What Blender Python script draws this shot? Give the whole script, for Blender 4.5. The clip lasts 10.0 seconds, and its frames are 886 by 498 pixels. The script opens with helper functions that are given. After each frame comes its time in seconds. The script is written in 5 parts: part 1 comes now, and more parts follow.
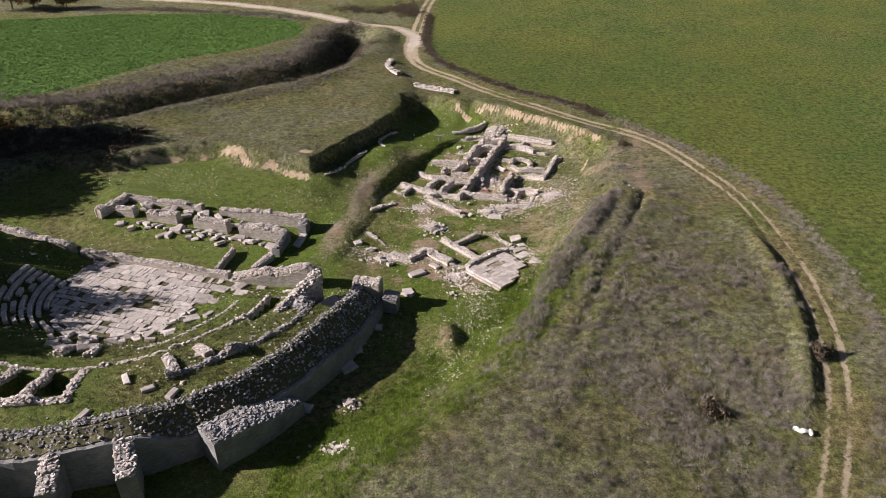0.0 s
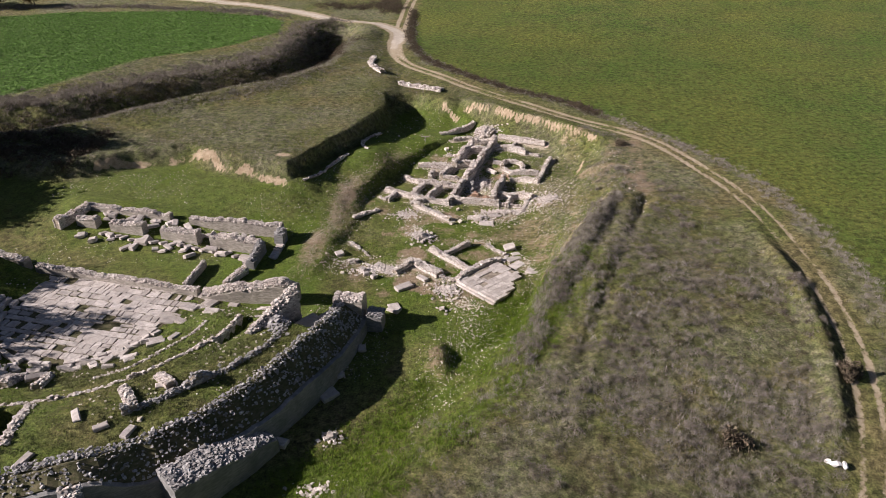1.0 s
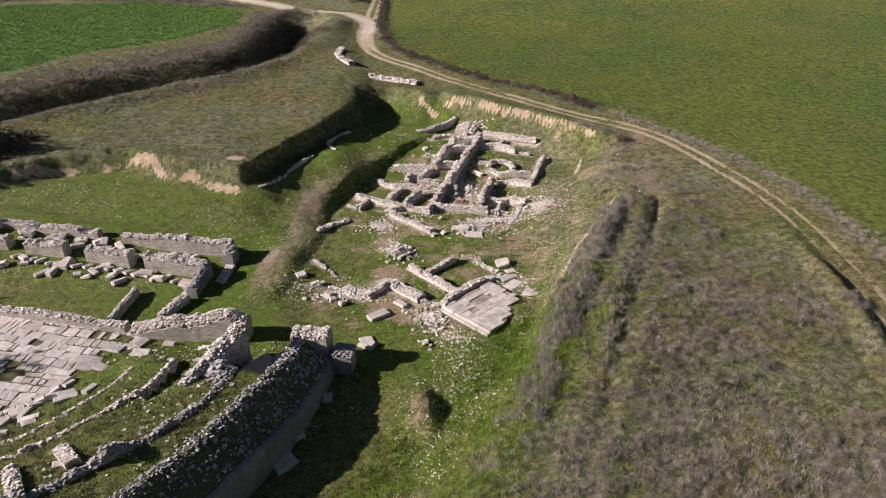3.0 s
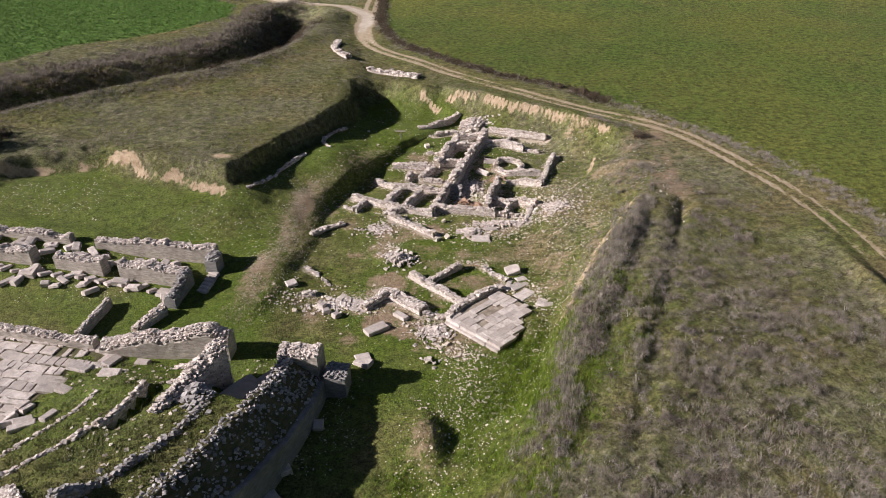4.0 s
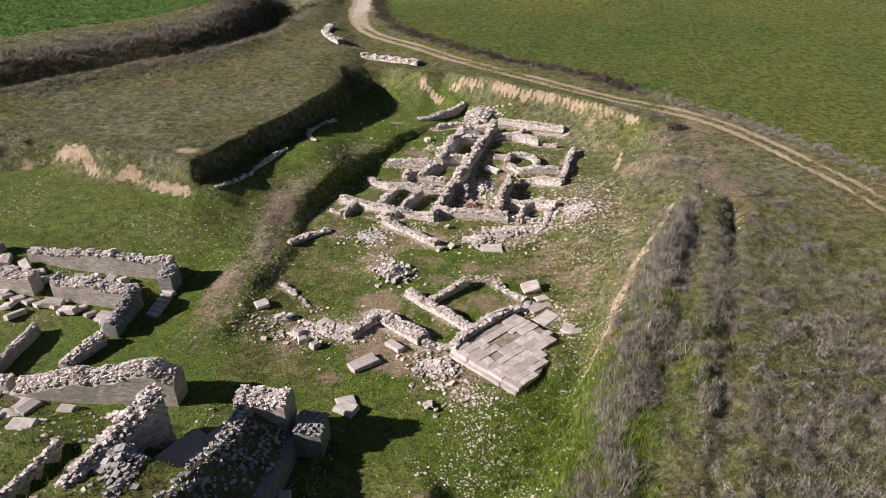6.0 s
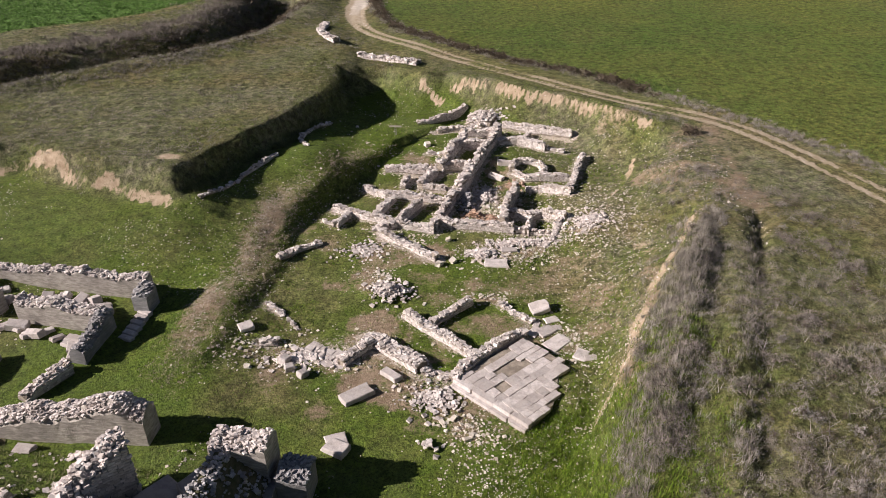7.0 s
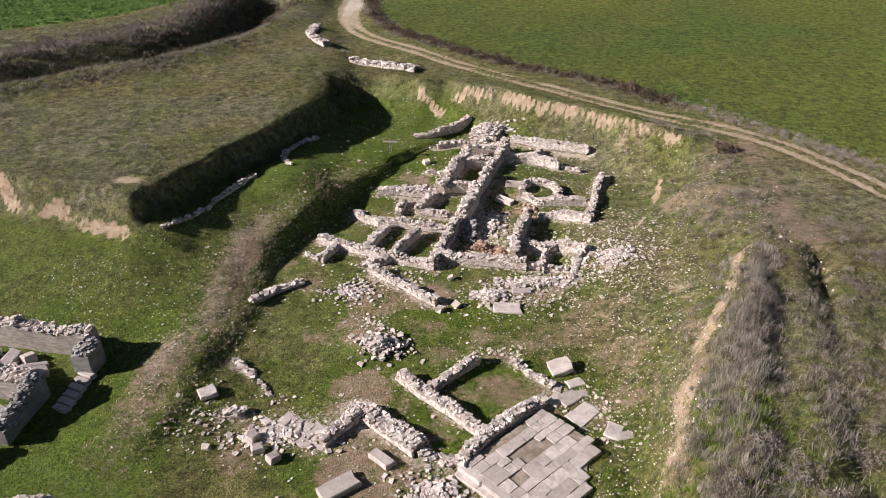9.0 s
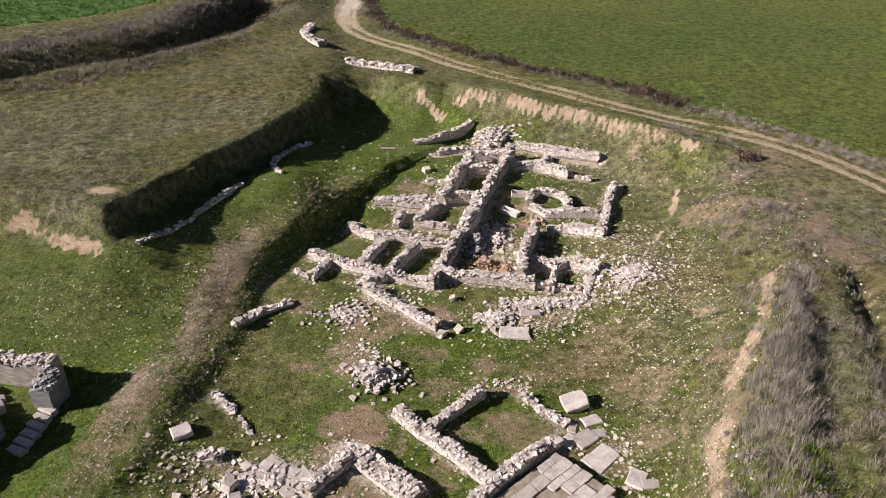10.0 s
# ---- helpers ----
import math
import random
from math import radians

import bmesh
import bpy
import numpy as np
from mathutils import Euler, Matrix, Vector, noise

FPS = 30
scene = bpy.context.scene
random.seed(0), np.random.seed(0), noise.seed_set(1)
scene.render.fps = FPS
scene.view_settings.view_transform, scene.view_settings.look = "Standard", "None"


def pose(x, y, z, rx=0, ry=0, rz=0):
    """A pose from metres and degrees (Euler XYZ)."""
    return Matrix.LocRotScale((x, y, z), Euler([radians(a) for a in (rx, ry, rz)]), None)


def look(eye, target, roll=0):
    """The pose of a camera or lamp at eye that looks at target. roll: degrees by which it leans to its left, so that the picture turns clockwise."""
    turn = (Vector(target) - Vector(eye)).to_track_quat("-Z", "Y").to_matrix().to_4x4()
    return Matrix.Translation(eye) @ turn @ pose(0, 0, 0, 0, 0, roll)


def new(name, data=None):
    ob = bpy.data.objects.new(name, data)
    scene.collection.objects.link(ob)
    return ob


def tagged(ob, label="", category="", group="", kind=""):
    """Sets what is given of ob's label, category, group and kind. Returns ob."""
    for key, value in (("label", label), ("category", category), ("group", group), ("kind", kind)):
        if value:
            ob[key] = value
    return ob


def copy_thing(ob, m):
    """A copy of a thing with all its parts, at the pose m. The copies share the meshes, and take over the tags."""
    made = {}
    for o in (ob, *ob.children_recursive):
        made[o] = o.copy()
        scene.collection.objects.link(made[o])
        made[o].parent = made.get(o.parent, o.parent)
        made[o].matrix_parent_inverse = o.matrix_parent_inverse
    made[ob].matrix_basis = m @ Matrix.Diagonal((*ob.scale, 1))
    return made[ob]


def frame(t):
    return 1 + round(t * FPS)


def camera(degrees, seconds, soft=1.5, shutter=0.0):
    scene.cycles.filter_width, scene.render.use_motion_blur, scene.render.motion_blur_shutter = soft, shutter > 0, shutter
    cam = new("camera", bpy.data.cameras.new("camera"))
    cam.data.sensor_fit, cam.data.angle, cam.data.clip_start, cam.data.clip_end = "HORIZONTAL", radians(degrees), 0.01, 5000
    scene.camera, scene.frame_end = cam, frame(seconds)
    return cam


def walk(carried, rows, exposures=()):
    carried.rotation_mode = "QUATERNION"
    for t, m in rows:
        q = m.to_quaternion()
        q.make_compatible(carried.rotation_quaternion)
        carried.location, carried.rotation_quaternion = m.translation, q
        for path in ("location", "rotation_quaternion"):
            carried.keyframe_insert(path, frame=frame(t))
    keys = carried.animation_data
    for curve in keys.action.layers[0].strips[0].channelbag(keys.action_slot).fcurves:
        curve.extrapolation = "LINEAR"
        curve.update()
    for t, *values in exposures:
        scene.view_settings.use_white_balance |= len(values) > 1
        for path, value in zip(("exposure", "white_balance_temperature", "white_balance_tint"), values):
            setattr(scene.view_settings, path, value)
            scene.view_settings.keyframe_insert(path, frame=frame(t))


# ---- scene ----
cam = camera(62.9, 10.0, soft=0.7)
PATH = [
    (0, (0.613, -1.224, 44.747), (0.586, 0.507, 43.745), -0.6),
    (0.5, (0.436, 1.961, 43.647), (0.423, 3.692, 42.645), -0.6),
    (1, (0.319, 5.097, 42.496), (0.329, 6.827, 41.493), -0.6),
    (1.5, (0.243, 8.204, 41.324), (0.283, 9.933, 40.32), -0.7),
    (2, (0.175, 11.348, 40.051), (0.235, 13.077, 39.047), -0.6),
    (2.5, (0.105, 14.386, 38.771), (0.177, 16.114, 37.767), -0.6),
    (4, (-0.134, 23.133, 34.661), (-0.06, 24.862, 33.658), -0.7),
    (4.5, (-0.056, 25.876, 33.325), (0.016, 27.605, 32.322), -0.7),
    (5, (0.061, 28.512, 31.974), (0.13, 30.241, 30.971), -0.8),
    (5.5, (0.167, 31.095, 30.702), (0.234, 32.824, 29.7), -0.9),
    (7, (0.349, 38.051, 28.491), (0.417, 39.78, 27.487), -0.8),
    (7.5, (0.437, 40.145, 28.069), (0.505, 41.874, 27.066), -0.8),
    (8, (0.551, 42.277, 27.699), (0.619, 44.006, 26.696), -0.8),
    (8.5, (0.498, 44.361, 27.172), (0.569, 46.091, 26.171), -0.8),
    (9, (0.566, 46.516, 26.738), (0.636, 48.245, 25.736), -0.8),
    (9.5, (0.569, 48.616, 26.145), (0.642, 50.346, 25.143), -0.6),
    (10, (0.651, 50.666, 25.581), (0.722, 52.397, 24.581), -0.7),
]
walk(cam, [(t, look(eye, target, roll)) for t, eye, target, roll in PATH], exposures=[(0, 0.85, 6500, 18), (10, 0.88, 6500, 18)])

# ---------------------------------------------------------------- light
SHADE_DIR = Vector((0.9945, 0.105, 0.0))      # the way the shadows fall
SUN_EL = radians(27.0)
sun_vec = Vector((-SHADE_DIR.x * math.cos(SUN_EL), -SHADE_DIR.y * math.cos(SUN_EL), math.sin(SUN_EL)))
sun = new("sun", bpy.data.lights.new("sun", "SUN"))
sun.data.energy, sun.data.angle, sun.data.color = 4.5, radians(0.53), (1.0, 0.93, 0.83)
sun.matrix_world = look(sun_vec * 200, (0, 0, 0))
world = bpy.data.worlds.new("sky")
scene.world = world
world.use_nodes = True
wn = world.node_tree.nodes
sky = wn.new("ShaderNodeTexSky")
sky.sky_type, sky.sun_disc = "NISHITA", False
sky.sun_elevation, sky.sun_rotation = SUN_EL, math.atan2(sun_vec.x, sun_vec.y)
world.node_tree.links.new(sky.outputs[0], wn["Background"].inputs[0])
wn["Background"].inputs[1].default_value = 0.023


# ---------------------------------------------------------------- materials
class Nodes:
    """A small helper that strings shader nodes together."""

    def __init__(self, name, rough=0.9):
        self.mat = bpy.data.materials.new(name)
        self.mat.use_nodes = True
        self.t = self.mat.node_tree
        self.b = self.t.nodes["Principled BSDF"]
        self.b.inputs["Roughness"].default_value = rough
        self.b.inputs["Specular IOR Level"].default_value = 0.25
        self.co = self.t.nodes.new("ShaderNodeNewGeometry").outputs["Position"]

    def link(self, a, b):
        self.t.links.new(a, b)

    def noise(self, scale, detail=4, rough=0.6, stretch=None, dist=0.0):
        n = self.t.nodes.new("ShaderNodeTexNoise")
        n.inputs["Scale"].default_value, n.inputs["Detail"].default_value = scale, detail
        n.inputs["Roughness"].default_value, n.inputs["Distortion"].default_value = rough, dist
        src = self.co
        if stretch:
            m = self.t.nodes.new("ShaderNodeMapping")
            m.inputs["Scale"].default_value = stretch[:3]
            m.inputs["Rotation"].default_value = (0, 0, radians(stretch[3]) if len(stretch) > 3 else 0)
            self.link(src, m.inputs[0])
            src = m.outputs[0]
        self.link(src, n.inputs["Vector"])
        return n.outputs["Fac"]

    def ramp(self, fac, lo, hi, a=0.0, b=1.0):
        n = self.t.nodes.new("ShaderNodeMapRange")
        n.inputs[1].default_value, n.inputs[2].default_value = lo, hi
        n.inputs[3].default_value, n.inputs[4].default_value = a, b
        self.link(fac, n.inputs[0])
        return n.outputs[0]

    def math(self, op, a, b):
        n = self.t.nodes.new("ShaderNodeMath")
        n.operation = op
        for s, v in zip(n.inputs, (a, b)):
            if isinstance(v, (int, float)):
                s.default_value = v
            else:
                self.link(v, s)
        return n.outputs[0]

    def mix(self, fac, a, b, mode="MIX"):
        n = self.t.nodes.new("ShaderNodeMix")
        n.data_type, n.blend_type = "RGBA", mode
        for s, v in zip((n.inputs[0], n.inputs[6], n.inputs[7]), (fac, a, b)):
            if isinstance(v, (int, float)):
                s.default_value = v
            elif isinstance(v, tuple):
                s.default_value = (*v, 1)
            else:
                self.link(v, s)
        return n.outputs[2]

    def attr(self, name):
        n = self.t.nodes.new("ShaderNodeAttribute")
        n.attribute_name = name
        return n.outputs["Fac"]

    def island(self):
        n = self.t.nodes.new("ShaderNodeNewGeometry")
        return n.outputs["Random Per Island"]

    def each(self):
        n = self.t.nodes.new("ShaderNodeObjectInfo")
        return n.outputs["Random"]

    def done(self, color, height=None, strength=0.5, dist=0.05):
        if isinstance(color, tuple):
            self.b.inputs["Base Color"].default_value = (*color, 1)
        else:
            self.link(color, self.b.inputs["Base Color"])
        if height is not None:
            n = self.t.nodes.new("ShaderNodeBump")
            n.inputs["Strength"].default_value, n.inputs["Distance"].default_value = strength, dist
            self.link(height, n.inputs["Height"])
            self.link(n.outputs[0], self.b.inputs["Normal"])
        return self.mat


def ground_material():
    m = Nodes("grassland", 0.95)
    fine, mid, big = m.noise(9, 5, 0.75), m.noise(1.3, 5, 0.7), m.noise(0.16, 4, 0.6)
    speck = m.ramp(m.noise(5.5, 6, 0.8), 0.36, 0.64, 0.35, 1.65)
    grass = m.mix(m.ramp(mid, 0.35, 0.65), (0.090, 0.115, 0.030), (0.150, 0.150, 0.052))
    grass = m.mix(m.ramp(big, 0.42, 0.62), grass, (0.175, 0.150, 0.070))
    lush = m.mix(m.ramp(mid, 0.3, 0.7), (0.064, 0.122, 0.008), (0.112, 0.162, 0.014))
    col = m.mix(m.attr("lush"), grass, lush)
    scrub = m.mix(m.ramp(m.noise(0.9, 6, 0.7), 0.36, 0.62), (0.178, 0.160, 0.112), (0.102, 0.130, 0.034))
    scrub = m.mix(m.ramp(fine, 0.3, 0.75, 0.0, 0.5), scrub, (0.25, 0.225, 0.175))
    col = m.mix(m.attr("scrub"), col, scrub)
    row = m.noise(3.2, 4, 0.65, (1.0, 0.30, 1.0, -24))
    crop = m.mix(m.ramp(row, 0.36, 0.62), (0.084, 0.106, 0.026), (0.082, 0.146, 0.022))
    crop = m.mix(m.ramp(big, 0.4, 0.65, 0.0, 0.6), crop, (0.142, 0.145, 0.042))
    crop = m.mix(m.ramp(m.noise(2.6, 4, 0.7), 0.52, 0.68, 0.0, 0.7), crop, (0.062, 0.060, 0.022))
    crop = m.mix(m.ramp(m.noise(0.035, 3, 0.5), 0.44, 0.64, 0.0, 0.5), crop, (0.160, 0.160, 0.034))
    col = m.mix(m.attr("crop"), col, crop)
    row2 = m.noise(2.2, 4, 0.65, (0.25, 1.0, 1.0, 20))
    wheat = m.mix(m.ramp(row2, 0.38, 0.60), (0.068, 0.118, 0.026), (0.110, 0.210, 0.042))
    col = m.mix(m.attr("wheat"), col, wheat)
    col = m.mix(1.0, col, speck, "MULTIPLY")
    mottle = m.ramp(m.noise(1.5, 3, 0.6), 0.36, 0.64, 0.55, 1.45)
    col = m.mix(m.math("SUBTRACT", 1.0, m.math("MULTIPLY", m.attr("lush"), 0.7)), col, m.mix(1.0, col, mottle, "MULTIPLY"))
    earth = m.mix(m.ramp(mid, 0.3, 0.7), (0.205, 0.145, 0.095), (0.40, 0.305, 0.220))
    earth = m.mix(m.ramp(fine, 0.50, 0.8, 0.0, 0.5), earth, (0.56, 0.46, 0.36))
    edge = m.ramp(m.math("ADD", m.math("ADD", m.attr("bare"), m.math("MULTIPLY", m.math("SUBTRACT", m.noise(0.75, 4, 0.6), 0.5), 1.5)), m.math("MULTIPLY", m.math("SUBTRACT", m.noise(3.0, 6, 0.8), 0.5), 1.5)), 0.36, 0.84)
    col = m.mix(edge, col, earth)
    chalk = m.mix(m.ramp(mid, 0.3, 0.7), (0.34, 0.245, 0.165), (0.62, 0.50, 0.375))
    edge = m.ramp(m.math("ADD", m.attr("scarp"), m.math("MULTIPLY", m.math("SUBTRACT", m.noise(2.0, 6, 0.8), 0.5), 1.4)), 0.36, 0.62)
    col = m.mix(edge, col, chalk)
    dust = m.mix(m.ramp(mid, 0.3, 0.7), (0.36, 0.285, 0.20), (0.54, 0.455, 0.345))
    edge = m.ramp(m.math("ADD", m.attr("track"), m.math("MULTIPLY", m.math("SUBTRACT", m.noise(2.4, 6, 0.75), 0.5), 1.3)), 0.40, 0.66)
    dust = m.mix(m.ramp(m.attr("track"), 1.02, 1.15), dust, m.mix(m.ramp(mid, 0.3, 0.7), (0.50, 0.43, 0.36), (0.70, 0.64, 0.57)))
    col = m.mix(edge, col, dust)
    grit = m.ramp(m.math("ADD", m.attr("rubble"), m.math("MULTIPLY", m.math("SUBTRACT", m.noise(4.0, 6, 0.8), 0.5), 2.2)), 0.5, 0.75)
    col = m.mix(grit, col, m.mix(m.ramp(fine, 0.35, 0.65), (0.33, 0.27, 0.215), (0.66, 0.58, 0.51)))
    return m.done(col, m.math("ADD", fine, m.math("MULTIPLY", mid, 1.5)), 1.0, 0.2)


def stone_material(name, light, dark, warm=(0.5, 0.42, 0.32), piece="island"):
    m = Nodes(name, 0.9)
    r = m.island() if piece == "island" else m.each()
    col = m.mix(m.ramp(r, 0.0, 0.8), dark, light)
    if piece == "each":
        col = m.mix(m.ramp(m.noise(1.6, 5, 0.75, None, 0.6), 0.44, 0.66, 0.0, 0.75), col, tuple(0.62 * c for c in dark))
    col = m.mix(m.ramp(m.noise(0.7, 5, 0.7), 0.45, 0.68, 0.0, 0.55), col, tuple(0.75 * c for c in warm))
    col = m.mix(m.ramp(m.noise(3.5, 5, 0.7), 0.42, 0.7, 0.0, 0.6), col, warm)
    col = m.mix(m.ramp(m.noise(11, 5, 0.8), 0.52, 0.76, 0.0, 0.55), col, tuple(c * 0.45 for c in dark))
    return m.done(col, m.noise(11, 6, 0.7), 0.6, 0.05)


def plant_material(name, a, b, c, piece="island"):
    m = Nodes(name, 0.85)
    r = m.island()
    clump = m.ramp(m.noise(1.7, 3, 0.6), 0.36, 0.64, 0.62, 1.38)
    col = m.mix(m.ramp(r, 0.0, 0.6), a, b)
    col = m.mix(m.ramp(r, 0.7, 1.0), col, c)
    col = m.mix(m.ramp(m.noise(0.25, 4, 0.6), 0.35, 0.65, 0.0, 0.45), col, a)
    return m.done(m.mix(1.0, col, clump, "MULTIPLY"))


def masonry_material(name, a, b):
    """Weathered mortared wall face: courses of small stone half hidden by mortar."""
    m = Nodes(name, 0.92)
    course = m.noise(4.5, 4, 0.6, (0.45, 0.45, 1.8))
    col = m.mix(m.ramp(course, 0.36, 0.66), a, b)
    col = m.mix(m.ramp(m.noise(0.7, 5, 0.65), 0.45, 0.7, 0.0, 0.65), col, tuple(0.6 * v for v in a))
    col = m.mix(m.ramp(m.noise(16, 5, 0.7), 0.5, 0.8, 0.0, 0.5), col, tuple(0.5 * v for v in a))
    return m.done(col, m.math("ADD", course, m.noise(12, 5, 0.7)), 0.7, 0.06)


M_GROUND = ground_material()
M_STONE = stone_material("limestone_rubble", (0.80, 0.74, 0.72), (0.33, 0.295, 0.28), (0.50, 0.425, 0.385))
# grey stone with shade put into its colour: darker and bluer than M_STONE
M_STONE_GREY_SHADE = stone_material("shaded_grey_limestone", (0.47, 0.46, 0.475), (0.18, 0.175, 0.182), (0.31, 0.285, 0.275))
M_SLAB = stone_material("dressed_limestone", (0.66, 0.61, 0.60), (0.41, 0.375, 0.365), (0.46, 0.40, 0.365), "each")
M_PEBBLE = stone_material("field_stone", (0.78, 0.73, 0.67), (0.42, 0.375, 0.32), (0.50, 0.42, 0.34))
M_CAP = stone_material("wall_cap_stone", (0.82, 0.765, 0.745), (0.40, 0.365, 0.35), (0.50, 0.43, 0.385), "each")
M_WALL = masonry_material("mortared_masonry", (0.27, 0.245, 0.22), (0.50, 0.46, 0.42))
M_BED = masonry_material("rubble_core", (0.22, 0.185, 0.15), (0.44, 0.38, 0.32))
# grey wall face, set below M_WALL in tone so the colour carries shade
M_WALL_GREY_SHADE = masonry_material("shaded_grey_masonry", (0.195, 0.195, 0.20), (0.31, 0.305, 0.305))
M_BRICK = masonry_material("fallen_brick_rubble", (0.36, 0.22, 0.15), (0.52, 0.40, 0.32))
M_EARTH = masonry_material("packed_earth", (0.26, 0.19, 0.12), (0.38, 0.30, 0.21))
M_SOIL = masonry_material("grassy_soil", (0.075, 0.080, 0.035), (0.16, 0.135, 0.085))
M_SCRUB = plant_material("dry_scrub", (0.222, 0.198, 0.178), (0.325, 0.295, 0.268), (0.145, 0.155, 0.062))
M_DEAD = plant_material("dead_stalks", (0.25, 0.23, 0.215), (0.36, 0.335, 0.31), (0.20, 0.19, 0.15))
M_GRASS = plant_material("grass_blades", (0.106, 0.124, 0.041), (0.154, 0.162, 0.066), (0.235, 0.21, 0.125))
M_TURF = plant_material("turf_blades", (0.082, 0.150, 0.010), (0.130, 0.195, 0.018), (0.20, 0.19, 0.045))
M_CROP = plant_material("crop_leaves", (0.080, 0.130, 0.030), (0.112, 0.160, 0.036), (0.165, 0.16, 0.05))
M_WHEAT = plant_material("wheat_leaves", (0.085, 0.172, 0.032), (0.125, 0.245, 0.048), (0.15, 0.23, 0.055))
M_HEDGE = plant_material("hedge_twigs", (0.075, 0.056, 0.040), (0.130, 0.102, 0.076), (0.075, 0.075, 0.034))
M_BRUSH = plant_material("brown_brush", (0.175, 0.150, 0.136), (0.255, 0.225, 0.202), (0.14, 0.14, 0.065))
M_LEAF = plant_material("evergreen_leaves", (0.060, 0.066, 0.026), (0.098, 0.098, 0.042), (0.13, 0.105, 0.06))
M_STRAW = plant_material("straw", (0.31, 0.255, 0.19), (0.46, 0.385, 0.29), (0.21, 0.185, 0.11))
M_OLIVE = plant_material("olive_leaves", (0.10, 0.105, 0.045), (0.15, 0.15, 0.075), (0.20, 0.18, 0.12))
M_AUTUMN = plant_material("autumn_leaves", (0.13, 0.085, 0.025), (0.20, 0.125, 0.035), (0.09, 0.09, 0.03))
M_BARK = masonry_material("bark", (0.09, 0.07, 0.05), (0.14, 0.115, 0.09))
M_METAL = Nodes("painted_post", 0.5).done((0.30, 0.29, 0.27))
M_BOARD = Nodes("faded_board", 0.6).done((0.24, 0.22, 0.19))
M_BAG = Nodes("white_plastic", 0.4).done((0.8, 0.8, 0.8))
M_BARS = Nodes("dark_print", 0.6).done((0.16, 0.15, 0.14))


# ---------------------------------------------------------------- shapes of the land
rng = np.random.default_rng(7)
TABLE = rng.random((256, 256))


def vnoise(x, y, size, seed=0):
    """Smooth value noise, -0.5 to 0.5, with cells of that size in metres."""
    x, y = np.asarray(x, float) / size + 37.3 * seed, np.asarray(y, float) / size + 11.9 * seed
    i, j = np.floor(x).astype(int), np.floor(y).astype(int)
    u, v = x - i, y - j
    u, v = u * u * (3 - 2 * u), v * v * (3 - 2 * v)
    a, b = TABLE[i % 256, j % 256], TABLE[(i + 1) % 256, j % 256]
    c, d = TABLE[i % 256, (j + 1) % 256], TABLE[(i + 1) % 256, (j + 1) % 256]
    return a + (b - a) * u + (c - a) * v + (a - b - c + d) * u * v - 0.5


def fbm(x, y, size, seed=0, octaves=4):
    return sum(vnoise(x, y, size / 2 ** k, seed + k) * 0.55 ** k for k in range(octaves))


def sm(a, b, x):
    t = np.clip((np.asarray(x, float) - a) / (b - a), 0, 1)
    return t * t * (3 - 2 * t)


def line_dist(x, y, pts):
    """Distance to a polyline, with the side (left positive) of the nearest stretch and the way along it."""
    best = np.full(np.shape(x), 1e9)
    side, along, run = np.zeros_like(best), np.zeros_like(best), 0.0
    for (ax, ay), (bx, by) in zip(pts[:-1], pts[1:]):
        dx, dy = bx - ax, by - ay
        n = math.hypot(dx, dy)
        t = np.clip(((x - ax) * dx + (y - ay) * dy) / n ** 2, 0, 1)
        d = np.hypot(x - ax - t * dx, y - ay - t * dy)
        near = d < best
        best = np.where(near, d, best)
        side = np.where(near, np.sign(dx * (y - ay) - dy * (x - ax)), side)
        along = np.where(near, run + t * n, along)
        run += n
    return best, side, along


def poly_sd(x, y, pts):
    """Distance to the rim of a polygon, positive inside."""
    d, _, _ = line_dist(x, y, pts + pts[:1])
    inside = np.zeros(np.shape(x), bool)
    for (ax, ay), (bx, by) in zip(pts, pts[1:] + pts[:1]):
        if ay != by:
            inside ^= ((ay > y) != (by > y)) & (x < (bx - ax) * (y - ay) / (by - ay) + ax)
    return np.where(inside, d, -d)


def curve(pts, step=1.0):
    """A rounded polyline through the points."""
    out = []
    P = [Vector(p) for p in pts]
    for i in range(len(P) - 1):
        a, b, c, d = P[max(i - 1, 0)], P[i], P[i + 1], P[min(i + 2, len(P) - 1)]
        n = max(1, round((c - b).length / step))
        for k in range(n):
            t = k / n
            out.append(tuple(0.5 * (2 * b + (c - a) * t + (2 * a - 5 * b + 4 * c - d) * t * t + (3 * b - a - 3 * c + d) * t ** 3)))
    return out + [tuple(P[-1])]


ROAD = curve([(-8, -30), (6, -4), (20, 22), (28.1, 35.3), (30.8, 40.3), (33.6, 46.2), (35.8, 53.3), (37.3, 62), (38, 72.8), (37.6, 83.2), (35.2, 92.2), (30.1, 104),
              (19.3, 114.4), (8.7, 125.5), (-0.5, 137.1), (-6.3, 145.1), (-8.4, 156), (-7.9, 168.4)], 3)
MAIN_ROAD = curve([(-8.2, 160), (-7.9, 168.4), (-13, 175.6), (-21.6, 179.9), (-34.5, 191), (-53.4, 202.7), (-74.4, 210.2), (-120, 222), (-200, 240)], 4)
SPUR = curve([(-8, 168), (-7.2, 185.6), (-5.7, 206.2), (0, 250), (20, 330)], 6)
FIELD_EDGE = curve([(30, 18), (37, 36), (41.1, 53.9), (42.3, 72.4), (40.7, 88), (34.5, 101.2), (22.7, 118), (11, 129.2), (-0.6, 144.2), (-4.3, 155.1),
                    (-5.4, 170.1), (-3.4, 209), (8, 260), (30, 340)], 3)
CROP = FIELD_EDGE + [(30, 700), (800, 700), (800, 18)]
